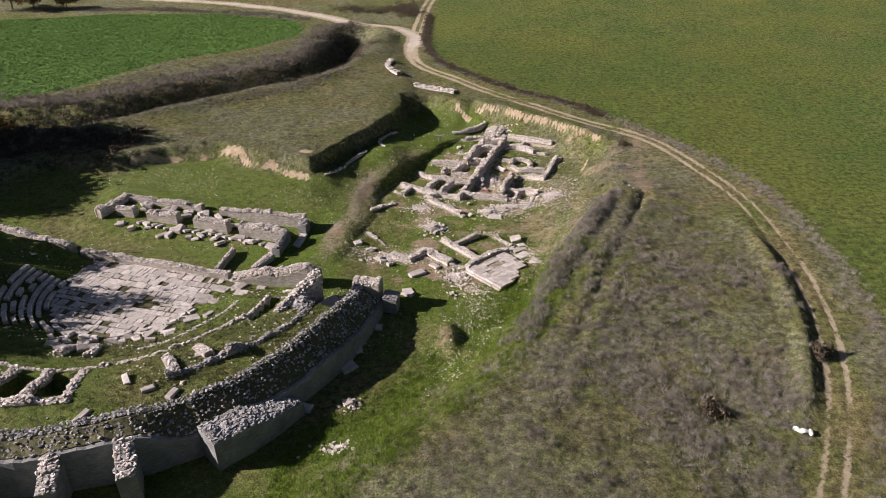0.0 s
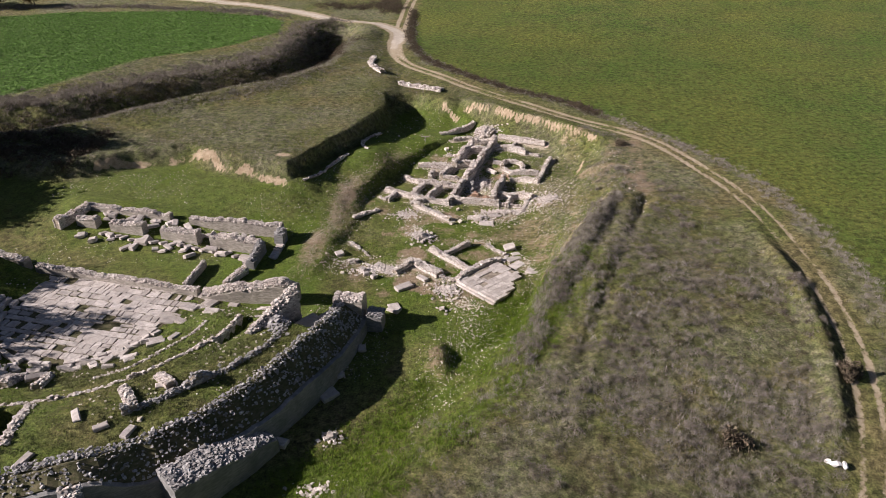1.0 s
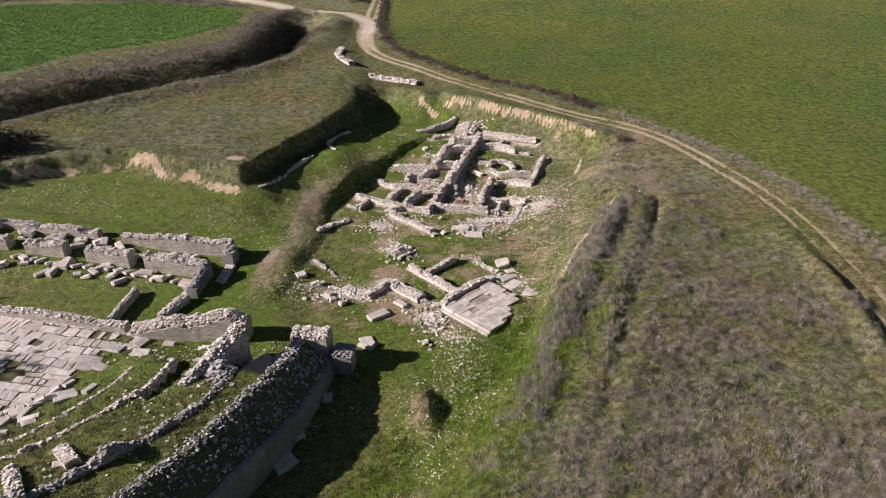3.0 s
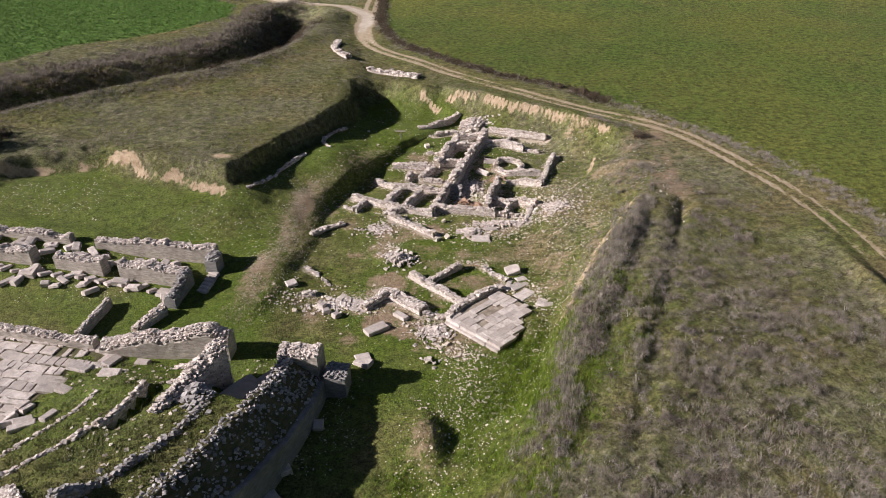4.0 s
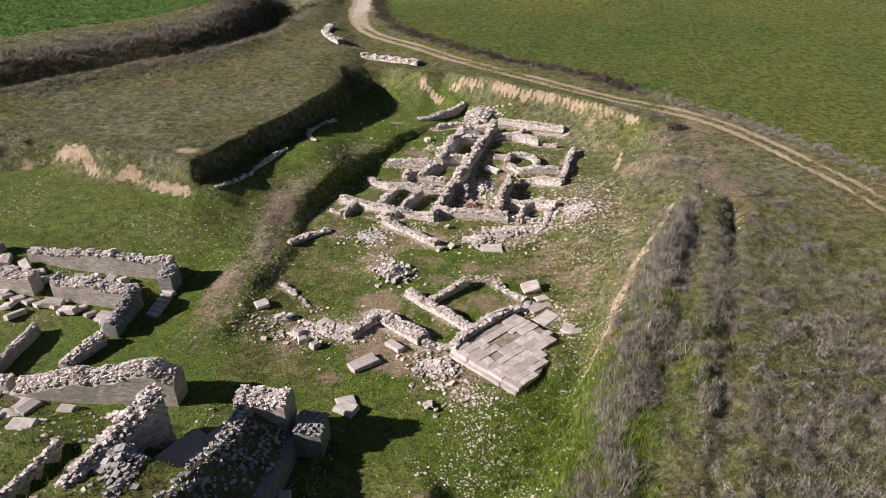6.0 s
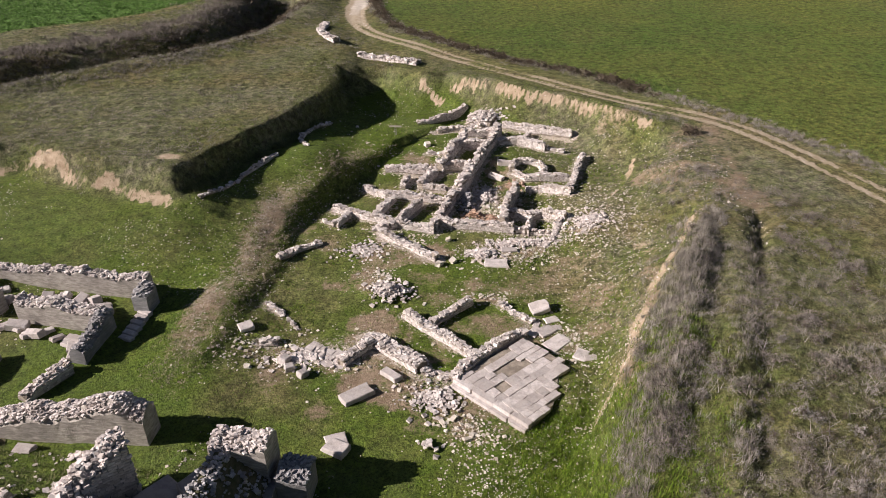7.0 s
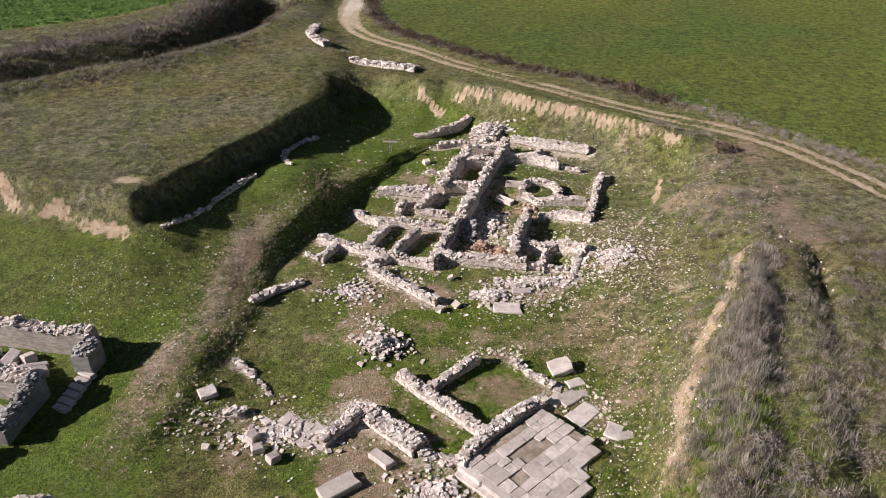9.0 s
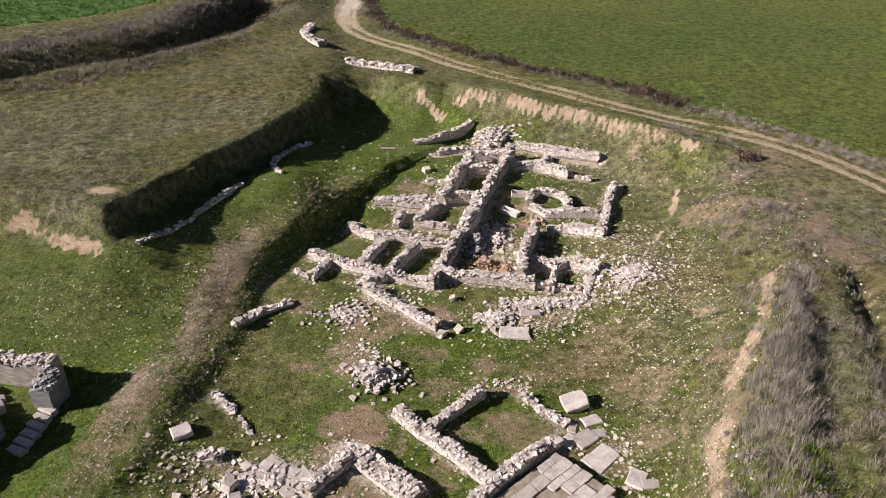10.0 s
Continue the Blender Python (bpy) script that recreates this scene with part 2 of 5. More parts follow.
WHEAT = [(-160, 100), (-110, 108), (-78.6, 122), (-68.3, 132.5), (-58.1, 149), (-42.5, 158.5), (-34, 170), (-35, 181), (-41, 186.5), (-59.2, 194), (-89, 194), (-116, 189), (-190, 180)]
BASIN = [(-8, 124), (-3, 125), (1.6, 121), (4, 121.5), (9.0, 115.2), (11.8, 112.8), (17.6, 109.2), (22.6, 102.6), (21.5, 97.5), (20, 91), (18.6, 84), (15.2, 77),
         (12, 69.5), (9, 63), (5, 56.5), (1, 50), (-5, 44), (-10, 38), (-16, 30), (-40, 15), (-75, 22), (-84, 70), (-66, 88), (-58, 96), (-48, 94.5),
         (-42, 98.5), (-34.5, 100), (-31, 97.5), (-27, 95), (-19.3, 92.8), (-16.2, 99.6), (-12.8, 105.7), (-9.2, 114.2), (-7.6, 120)]
MESA = [(-8.5, 123), (-9, 114), (-12.5, 105.5), (-16, 99.5), (-19, 93), (-27, 95), (-31, 97.5), (-34.5, 100), (-42, 98.5), (-48, 95), (-60, 100), (-71, 106),
        (-62, 108), (-52, 116), (-40, 125), (-31, 130), (-23, 145), (-20, 165), (-14, 166), (-12, 148), (-9, 132)]
WORN = [(29, 104), (27.6, 96), (26.4, 89), (25.2, 83)]
SCARP_A = [(21.0, 84.8), (19.0, 81.7), (16.6, 78.5), (14.2, 74.7), (12.8, 71.9), (11.4, 69.5), (9.4, 66.8)]
SCARP_N = [(4.6, 119.4), (7.4, 117.6), (10.4, 115.7), (13.1, 113.3), (16.0, 111.5), (19.1, 108.7), (21.0, 106.0), (23.2, 103.5)]
SCARP_M = [(-46, 96.6), (-41, 98.2), (-34.5, 99.4), (-30.8, 97.9), (-27.5, 95.3), (-25.4, 95.2), (-22.8, 93.7), (-20.5, 92.6), (-18.9, 91.8)]
CUTS = (([(21.2, 101), (19.4, 97), (17.2, 93.4)], 0.25), ([(1.2, 121.3), (3.7, 118.3)], 0.2))
DITCH = curve([(-120, 92), (-72, 111), (-62, 113), (-51, 122), (-40, 131), (-31, 137), (-24.5, 149), (-22.5, 170)], 3)
BANK = [(-2.5, 106.3), (-3.9, 104.7), (-6.1, 101.2), (-8.3, 98.0), (-10.4, 94.4), (-11.0, 90.6), (-11.1, 85.9), (-12.0, 82.5), (-13.1, 79.4), (-13.2, 76.2), (-14.2, 73.0)]
RUT_A = [(22.1, 84.5), (18.4, 74.5), (14.7, 66.3), (12, 61.5)]
RUT_B = [(25.6, 84.8), (21.3, 74.2), (16.6, 63.5), (14.2, 58.0), (11.2, 51.0), (8.5, 45.0)]
RIDGE_A = [(20.9, 84.0), (16.0, 74.3), (12.4, 66.3), (9.5, 59.6), (6.8, 53.5)]
# low walls of the dug buildings: points, thickness, height over the floor
WALLS_N = [([(2.8, 111.0), (4.3, 111.4), (6.6, 111.4)], 0.6, 0.35), ([(9.8, 111.3), (11.3, 110.5), (13.3, 109.3), (16.4, 107.4)], 0.7, 0.65), ([(12.4, 109.2), (11.2, 106.9)], 0.8, 0.95),
           ([(8.9, 107.2), (10.8, 107.1), (12.5, 106.1), (13.4, 105.3)], 0.75, 0.7), ([(13.5, 105.5), (15.1, 104.7)], 0.5, 0.25)]
WALLS_SPINE = [([(9.1, 109.3), (8.3, 107.3), (7.3, 105.1), (6.2, 102.3), (5.5, 101.0)], 0.95, 1.1), ([(5.5, 101.2), (5.2, 99.7), (4.4, 97.8), (3.7, 96.3)], 1.15, 1.45), ([(3.6, 96.4), (3.0, 94.6), (1.9, 92.1)], 0.85, 1.05),
               ([(5.5, 109.0), (4.8, 107.0), (4.1, 105.2), (3.5, 103.3), (2.6, 101.5)], 1.05, 1.0), ([(5.9, 109.9), (8.9, 109.6)], 0.7, 0.7), ([(5.1, 106.6), (7.4, 106.7)], 0.7, 0.7), ([(2.9, 102.0), (5.5, 102.0)], 0.8, 0.7),
               ([(1.6, 105.5), (3.4, 104.9)], 0.6, 0.3)]
WALLS_W = [([(-2.5, 102.1), (-0.9, 101.9), (0.4, 101.5), (2.4, 101.1)], 0.85, 0.5), ([(-0.9, 98.6), (-0.4, 100.4)], 0.65, 0.5), ([(0.7, 98.9), (1.4, 100.2), (2.1, 101.0)], 0.65, 0.6), ([(1.0, 98.9), (3.0, 98.4)], 0.7, 0.55),
           ([(-4.4, 99.6), (-3.4, 98.3), (-2.3, 97.4), (-0.7, 97.1), (0.9, 96.6), (2.9, 96.0)], 0.9, 0.5), ([(-1.7, 96.6), (-2.5, 95.0), (-3.2, 93.4)], 0.75, 0.65), ([(0.7, 95.6), (-0.2, 94.1), (-1.3, 92.2)], 0.6, 0.75)]
WALLS_SW = [([(-6.9, 95.2), (-5.4, 94.3), (-4.0, 93.4), (-1.4, 92.0)], 0.7, 0.55), ([(-5.5, 94.0), (-6.5, 92.1)], 0.7, 0.6), ([(-7.8, 93.3), (-6.7, 92.5)], 0.4, 0.3), ([(-1.3, 91.9), (-0.3, 91.5), (1.7, 90.6)], 0.8, 0.65),
            ([(-3.4, 91.4), (-2.0, 91.5), (-1.5, 91.8)], 0.7, 0.45), ([(-2.7, 90.4), (-1.5, 89.3), (-0.1, 88.0), (0.9, 86.7), (1.7, 86.1)], 0.8, 0.5)]
WALLS_E = [([(2.0, 92.2), (2.9, 91.6), (4.8, 91.2), (6.6, 90.7), (8.2, 90.2)], 0.85, 0.65), ([(8.4, 90.3), (11.1, 89.3)], 0.45, 0.25), ([(1.8, 91.9), (1.7, 90.8)], 0.7, 0.7), ([(9.4, 97.3), (8.8, 95.7), (7.8, 93.1), (7.7, 91.7), (7.3, 90.8)], 0.8, 0.95),
           ([(10.3, 97.5), (11.6, 97.3), (13.0, 96.2), (14.0, 95.4)], 0.75, 0.6), ([(16.8, 103.5), (15.6, 100.6), (14.6, 97.7), (14.0, 96.2)], 0.65, 0.4), ([(9.6, 100.6), (10.6, 99.4), (11.9, 99.2), (14.6, 98.8)], 0.7, 0.55)]
WALLS_SE = [([(8.3, 93.2), (10.0, 92.2)], 0.7, 0.65), ([(10.0, 92.3), (10.9, 92.7), (12.7, 91.1)], 0.75, 0.6), ([(9.9, 91.8), (9.2, 89.6)], 0.5, 0.6), ([(12.2, 91.0), (11.4, 89.1), (11.0, 88.0)], 0.4, 0.3)]
APSE = [(9.5, 101.0), (9.7, 102.0), (10.4, 102.6), (11.5, 102.4), (12.3, 101.7), (12.5, 100.6), (12.2, 99.7)]
WALLS_HOUSE = [([(-0.7, 78.8), (0.2, 77.7), (0.7, 77.1), (2.2, 75.7), (3.7, 73.8)], 0.6, 0.6), ([(0.9, 77.4), (2.0, 78.4), (3.8, 79.9)], 0.5, 0.55), ([(2.2, 71.8), (3.8, 73.7), (5.3, 74.9), (7.1, 76.3)], 0.65, 0.6), ([(6.1, 79.7), (6.9, 78.4), (7.9, 77.5)], 0.5, 0.25),
               ([(-3.2, 76.3), (-2.3, 75.7), (-1.0, 74.5), (0.3, 73.1)], 1.1, 0.45), ([(-2.9, 75.7), (-4.1, 74.6), (-4.7, 73.8)], 0.6, 0.42), ([(-10.5, 80.8), (-9.0, 79.3)], 0.4, 0.1), ([(-8.8, 79.1), (-7.9, 77.7)], 0.2, 0.04),
               ([(0.4, 72.9), (2.0, 72.1)], 0.7, 0.3), ([(-10.1, 76.3), (-9.0, 76.3)], 0.6, 0.25)]
BATH_WALLS = WALLS_N + WALLS_SPINE + WALLS_W + WALLS_SW + WALLS_E + WALLS_SE
# sunk floors of the rooms: centre, reach, depth
SUNK = ((6.9, 108.1, 1.1, 0.45), (5.9, 104.4, 1.2, 0.5), (2.1, 99.9, 0.8, 0.35), (5.0, 94.6, 1.5, 0.35), (7.3, 101.2, 1.2, 0.35), (8.7, 91.2, 0.7, 0.3), (12.0, 108.0, 1.4, 0.25))


def wall_dist(x, y, walls):
    best = np.full(np.shape(x), 1e9)
    for pts, w, h in walls:
        best = np.minimum(best, line_dist(x, y, pts)[0] - 0.5 * w)
    return best


CX, CY, TURN_T = -35.5, 66.3, radians(-15.5)     # the theatre's centre and turn
UX, UY = math.cos(TURN_T), math.sin(TURN_T)


def th(u, v):
    """From the theatre's own axes (u along the stage, v away from the seats) to the world."""
    return CX + u * UX - v * UY, CY + u * UY + v * UX


def th_inv(x, y):
    return (x - CX) * UX + (y - CY) * UY, -(x - CX) * UY + (y - CY) * UX


def crest(a):
    """Height of the outer wall by the angle round the seats (degrees, 0 at the stage's east end, -90 at the back)."""
    return 2.6 + 1.7 * sm(12, -10, a)


def cavea(x, y):
    """Height of the grassed seat bank and its weight, 0 outside."""
    u, v = th_inv(x, y)
    r = np.hypot(u, v)
    a = np.degrees(np.arctan2(v, u))
    prof = np.interp(r, [8.3, 9.0, 11, 13.4, 17, 17.4, 20, 22.4, 22.8, 25.4, 26.4, 28.2], [0.0, 0.15, 0.85, 1.7, 2.95, 3.2, 4.0, 4.45, 4.25, 4.05, 3.2, 0.6])
    low = 1 - 0.33 * sm(-40, 2, a) * sm(14, 20, r)
    gap = sm(0.0, 1.2, v) * sm(21.9, 22.7, u)
    w = ((r > 8.3) & (r < 28.2) & (v < 4.6)).astype(float) * sm(5.2, 4.2, v) * (1 - gap)
    w = np.where((u < -7.5) & (v > -3), w * sm(-3, -9, u - 0 * v), w)
    z = prof * low + 0.25 * fbm(x, y, 3.5, 5)
    for a0, a1 in ((-72.5, -65), (-82.5, -74.5)):
        z = z - 1.7 * (r > 18.2) * (r < 22.3) * (a > a0) * (a < a1)
    z = z * (1 - 0.86 * sm(-0.5, 4.2, v) * sm(8, 10, u))
    z = z - 1.15 * (r > 17.7) * (r < 18.75) * (a > -13) * (a < 1)
    inlet = sm(21.8, 22.6, u) * sm(0.0, 1.2, v) * (u < 27.6) * (v < 5.6)
    return z * (1 - inlet) + 1.25 * inlet, np.maximum(w, inlet)


def height(x, y):
    x, y = np.asarray(x, float), np.asarray(y, float)
    plain = 3.5 - 2.0 * sm(62, 34, y) * sm(5, 30, x) + 1.25 * np.exp(-((x - 16) / 9) ** 2 - ((y - 64) / 13) ** 2)
    plain = plain + 0.35 * fbm(x, y, 14, 1) * sm(300, 100, np.hypot(x, y - 90))
    plain = plain + (0.16 * fbm(x, y, 1.7, 13) + 0.10 * fbm(x, y, 4.0, 14)) * sm(1, -1, poly_sd(x, y, CROP)) * sm(1, -1, poly_sd(x, y, WHEAT)) * sm(2, 4, line_dist(x, y, ROAD)[0])
    wob = 1.1 * fbm(x, y, 5, 2) + 0.35 * fbm(x, y, 1.1, 3)
    plain = plain + 0.72 * sm(-3.5, 0.8, poly_sd(x, y, MESA) + wob)
    d, _, _ = line_dist(x, y, DITCH)
    plain = plain - 4.2 * np.exp(-(d / 4.0) ** 2) + 0.7 * np.exp(-((d - 7.5) / 3.0) ** 2)
    plain = plain + 0.32 * np.exp(-(line_dist(x, y, RIDGE_A)[0] / 1.3) ** 4)
    for rut, deep in ((RUT_A, 0.22), (RUT_B, 0.60)):
        d, _, _ = line_dist(x, y, rut)
        plain = plain - deep * (0.6 + 1.2 * fbm(x, y, 4, 20)) * sm(50, 57, y) * np.exp(-(d / 0.40) ** 2) + 0.12 * np.exp(-((d - 1.3) / 0.7) ** 2)
    d, side, _ = line_dist(x, y, ROAD)
    plain = plain - 0.10 * np.exp(-((d - 0.80) / 0.35) ** 2)
    plain = plain + 0.8 * np.exp(-((d - 2.6) / 0.9) ** 2) * (side > 0) * sm(42, 48, y) * sm(80, 66, y)
    s = poly_sd(x, y, BASIN) + 0.8 * wob + 0.2 * fbm(x, y, 2.6, 12)
    floor = 0.10 * fbm(x, y, 6, 4) + 0.09 * fbm(x, y, 1.3, 6) + 0.45 * sm(96, 106, y) * sm(-14, 0, x)
    floor = floor + 2.35 * sm(80, 95.5, y) * sm(-11.5, -19.5, x) + 1.5 * sm(95, 103, y) * sm(-4.5, -10.5, x) * (1 - sm(-11.5, -19.5, x))
    tu, tv = th_inv(x, y)
    floor = floor + (0.35 + 0.35 * sm(6, 0, tu)) * sm(9.5, 13.5, tv) * sm(-19, -15, tu) * sm(13.6, 12.0, tu) * sm(22, 19.5, tv)
    floor = floor + 1.0 * sm(10.5, 16, x) * sm(60, 72, y) * sm(100, 92, y)
    floor = floor - 0.42 * sm(-13, -9, x) * sm(14, 9, x) * sm(58, 65, y) * sm(104, 96, y)
    floor = floor + 1.5 * sm(3.4, 0.4, s) * sm(98, 104, y) * sm(-7, 0, x)
    d, side, _ = line_dist(x, y, BANK)
    hgt = 0.4 + 0.3 * fbm(x, y, 3, 8) + 1.0 * sm(88, 98, y) * (1 - 0.6 * sm(100, 106, y))
    floor = floor - 0.45 * np.exp(-((x + 5.6) / 2.2) ** 2 - ((y - 100) / 4.5) ** 2)
    floor = floor + np.where(side < 0, hgt * sm(6.5 + 6 * sm(90, 95, y), 0.4, d), hgt * sm(1.5, 0.1, d)) * sm(71, 75, y)
    floor = floor + (0.95 + 0.7 * fbm(x, y, 1.6, 16)) * np.exp(-(np.where(x > 0.3, (x - 0.3) / 0.9, (x - 0.3) / 2.0)) ** 2 - ((y - 57.4 + 0.5 * x) / 2.9) ** 2)
    for sx, sy, sr, deep in SUNK:
        floor = floor - deep * np.exp(-(((x - sx) ** 2 + (y - sy) ** 2) / sr ** 2) ** 2)
    floor = floor + 0.40 * np.exp(-((x - 8.9) / 1.5) ** 2 - ((y - 70.4) / 2.4) ** 2)
    floor = floor + 0.55 * np.exp(-((x + 2.4) / 1.9) ** 2 - ((y - 82) / 1.4) ** 2)
    wide = 1.5 + 1.2 * sm(-18, -22, x) * sm(90, 94, y) + 5.0 * sm(8, 14, x) * sm(103, 97, y) + 8 * sm(66, 54, y) * sm(-30, -12, x)
    z = floor + (plain - floor) * sm(0.45, -0.55, s / wide)
    for pts, tall, wide in ((SCARP_A, 0.55, 3.0), (SCARP_N, 0.7, 2.5), (SCARP_M, 0.6, 2.8)):
        d, side, _ = line_dist(x, y, pts)
        t = np.where(side > 0, d, -d) + 0.5 * wob
        z = z + tall * sm(-0.25, 0.25, t) * np.exp(-(d / wide) ** 2)
    for pts, w in CUTS:
        d, side, _ = line_dist(x, y, pts)
        z = z + 0.45 * sm(-0.4, 0.4, np.where(side > 0, d, -d) + 0.5 * wob) * np.exp(-(d / 1.6) ** 2)
    c, w = cavea(x, y)
    return z * (1 - w) + np.maximum(c, z) * w


GRID = {}


def surface(x, y):
    """Height of the built ground sheet, between its corners."""
    x, y = np.asarray(x, float), np.asarray(y, float)
    xs, ys, Z = GRID["xs"], GRID["ys"], GRID["Z"]
    i = np.clip(np.searchsorted(xs, x) - 1, 0, len(xs) - 2)
    j = np.clip(np.searchsorted(ys, y) - 1, 0, len(ys) - 2)
    a, b = (x - xs[i]) / (xs[i + 1] - xs[i]), (y - ys[j]) / (ys[j + 1] - ys[j])
    return (Z[j, i] * (1 - a) + Z[j, i + 1] * a) * (1 - b) + (Z[j + 1, i] * (1 - a) + Z[j + 1, i + 1] * a) * b


def ground_z(x, y):
    return float(surface(x, y))


def axis(lo, hi, step, far_lo, far_hi, grow=1.09):
    mid = list(np.arange(lo, hi + step / 2, step))
    a, s = [], step
    while (mid[0] if not a else a[-1]) > far_lo:
        s *= grow
        a.append((mid[0] if not a else a[-1]) - s)
    b, s = [], step
    while (mid[-1] if not b else b[-1]) < far_hi:
        s *= grow
        b.append((mid[-1] if not b else b[-1]) + s)
    return np.array(a[::-1] + mid + b)


# spills of broken stone beside the dug walls: centre and half sizes
SPILLS = ((-8.6, 75.2, 2.6, 1.5), (-5.0, 73.6, 2.2, 1.0), (-3.0, 83.0, 1.6, 1.6), (4.6, 80.6, 2.2, 0.8), (0.2, 71.4, 1.8, 0.9), (9.6, 75.6, 1.6, 2.0), (-2.6, 76.2, 1.6, 0.9), (7.6, 86.4, 2.6, 1.4), (13.6, 89.0, 2.4, 2.2), (-1.6, 89.4, 2.2, 1.2), (8.0, 94.5, 3.0, 3.0), (2.9, 68.4, 1.5, 1.9), (-10.2, 75.4, 1.6, 1.4))


def sheet(name, xs, ys, material):
    X, Y = np.meshgrid(xs, ys)
    Z = height(X, Y)
    GRID.update(xs=xs, ys=ys, Z=Z)
    nx, ny = len(xs), len(ys)
    me = bpy.data.meshes.new(name)
    k = np.arange(nx * ny).reshape(ny, nx)
    quads = np.stack([k[:-1, :-1], k[:-1, 1:], k[1:, 1:], k[1:, :-1]], -1).reshape(-1, 4)
    me.vertices.add(nx * ny)
    me.vertices.foreach_set("co", np.stack([X, Y, Z], -1).ravel())
    me.loops.add(quads.size)
    me.loops.foreach_set("vertex_index", quads.ravel())
    me.polygons.add(len(quads))
    me.polygons.foreach_set("loop_start", np.arange(0, quads.size, 4))
    me.update(calc_edges=True)
    me.polygons.foreach_set("use_smooth", np.ones(len(quads), bool))
    me.materials.append(material)
    gy, gx = np.gradient(Z, ys, xs)
    steep = np.hypot(gx, gy)
    n1, n2 = fbm(X, Y, 4, 9), fbm(X, Y, 16, 10)
    s = poly_sd(X, Y, BASIN)
    inside = sm(-1, 2, s)
    d, _, along = line_dist(X, Y, ROAD)
    track = np.exp(-((d - 0.80) / 0.34) ** 2) * (0.72 + 0.7 * n1) + 0.30 * np.exp(-(d / 1.7) ** 2) * sm(119, 159, along)
    track = np.maximum(track, 1.1 * np.exp(-(d / 1.7) ** 4) * sm(140, 156, Y))
    d2, _, _ = line_dist(X, Y, MAIN_ROAD)
    track = np.maximum(track, 1.2 * np.exp(-(d2 / 2.2) ** 4))
    d3, _, _ = line_dist(X, Y, SPUR)
    track = np.maximum(track, 0.95 * np.exp(-((d3 - 0.9) / 0.6) ** 2))
    crop = sm(0, 1.2, poly_sd(X, Y, CROP) + 1.2 * n1)
    wheat = sm(0, 1.5, poly_sd(X, Y, WHEAT) + 1.5 * n1)
    c, w = cavea(X, Y)
    cut = sm(-1.1, -0.3, s + 1.2 * n1) * sm(0.7, 0.0, s + 1.2 * n1) * sm(-0.16, 0.06, fbm(X, Y, 6, 15) + 0.4 * n1)
    face = sm(8, 12, X) * sm(62, 68, Y) * sm(103, 98, Y) * 0.8
    bare = 0.95 * sm(0.35, 0.8, steep) * (1 - crop) * (1 - w) * cut * np.clip(face, 0, 1)
    bare = np.maximum(bare, 0.80 * sm(0.02, 0.24, n1 + 0.5 * n2) * inside * sm(62, 72, Y) * (1 - 0.8 * sm(104, 108, Y)) * sm(-12, -8, X) * (1 - sm(-2, -5, X) * sm(93, 98, Y)))
    bare = np.maximum(bare, (0.85 + n1) * np.exp(-((X - 0.1) / 1.4) ** 2 - ((Y - 57.2 + 0.5 * X) / 2.6) ** 2))
    pd, _, _ = line_dist(X, Y, WORN)
    bare = np.maximum(bare, (0.60 + 0.8 * n1) * np.exp(-(pd / 1.8) ** 2))
    bare = np.maximum(bare, 0.66 * sm(-0.08, 0.2, n1 + 0.4 * n2) * sm(11, 13, X) * sm(29, 25, X) * sm(78, 82, Y) * sm(103, 98, Y))
    scarp = np.zeros_like(bare)
    for pts, w in ((SCARP_A, 0.40), (SCARP_N, 0.26), (SCARP_M, 0.36)) + CUTS:
        sd, side, _ = line_dist(X, Y, pts)
        off = np.where(side > 0, sd, -sd) + 0.5 * (1.1 * fbm(X, Y, 5, 2) + 0.35 * fbm(X, Y, 1.1, 3))
        scarp = np.maximum(scarp, (0.78 + 1.3 * fbm(X, Y, 2.2, 22)) * np.exp(-(off / w) ** 4) * sm(3, 1, sd))
    for bx, by, rx, ry in ((16.6, 86.4, 0.7, 1.2), (17.2, 84.6, 0.9, 1.0), (17.0, 82.6, 0.6, 1.0), (19.2, 106.6, 0.8, 1.2)):
        scarp = np.maximum(scarp, (0.75 + n1) * np.exp(-((X - bx) / rx) ** 2 - ((Y - by) / ry) ** 2))
    scarp = np.maximum(scarp, 0.9 * np.exp(-((X + 20.7) / 1.3) ** 2 - ((Y - 96.6) / 0.8) ** 2))
    for bx, by, rx, ry in ((1.7, 80.8, 1.8, 1.2), (-2.9, 78.8, 1.6, 0.9), (-7.3, 89.3, 2.0, 1.6), (7.1, 81.2, 3.0, 1.6), (-9.3, 73.1, 1.6, 2.0), (6.5, 94.5, 2.4, 3.0), (6.6, 96.5, 1.6, 2.6), (2.4, 77.0, 1.4, 1.2), (5.0, 77.3, 1.6, 1.4), (-5.7, 69.6, 1.0, 0.8), (12.5, 79.5, 2.6, 2.0), (26.9, 101, 3.0, 1.6), (22.4, 106.3, 3.0, 1.4), (11.2, 84.6, 2.6, 1.6), (0.6, 83.6, 1.6, 1.0), (4.2, 82.0, 1.4, 1.6), (-3.6, 84.2, 1.6, 1.4)):
        bare = np.maximum(bare, 0.74 * np.exp(-((X - bx) / rx) ** 2 - ((Y - by) / ry) ** 2))
    bd, bs, _ = line_dist(X, Y, BANK)
    bare = np.maximum(bare, (0.82 + 0.8 * n1) * np.exp(-((np.where(bs < 0, -bd, 1.6 * bd) + 1.2) / 1.6) ** 2) * sm(72, 78, Y) * sm(100, 94, Y))
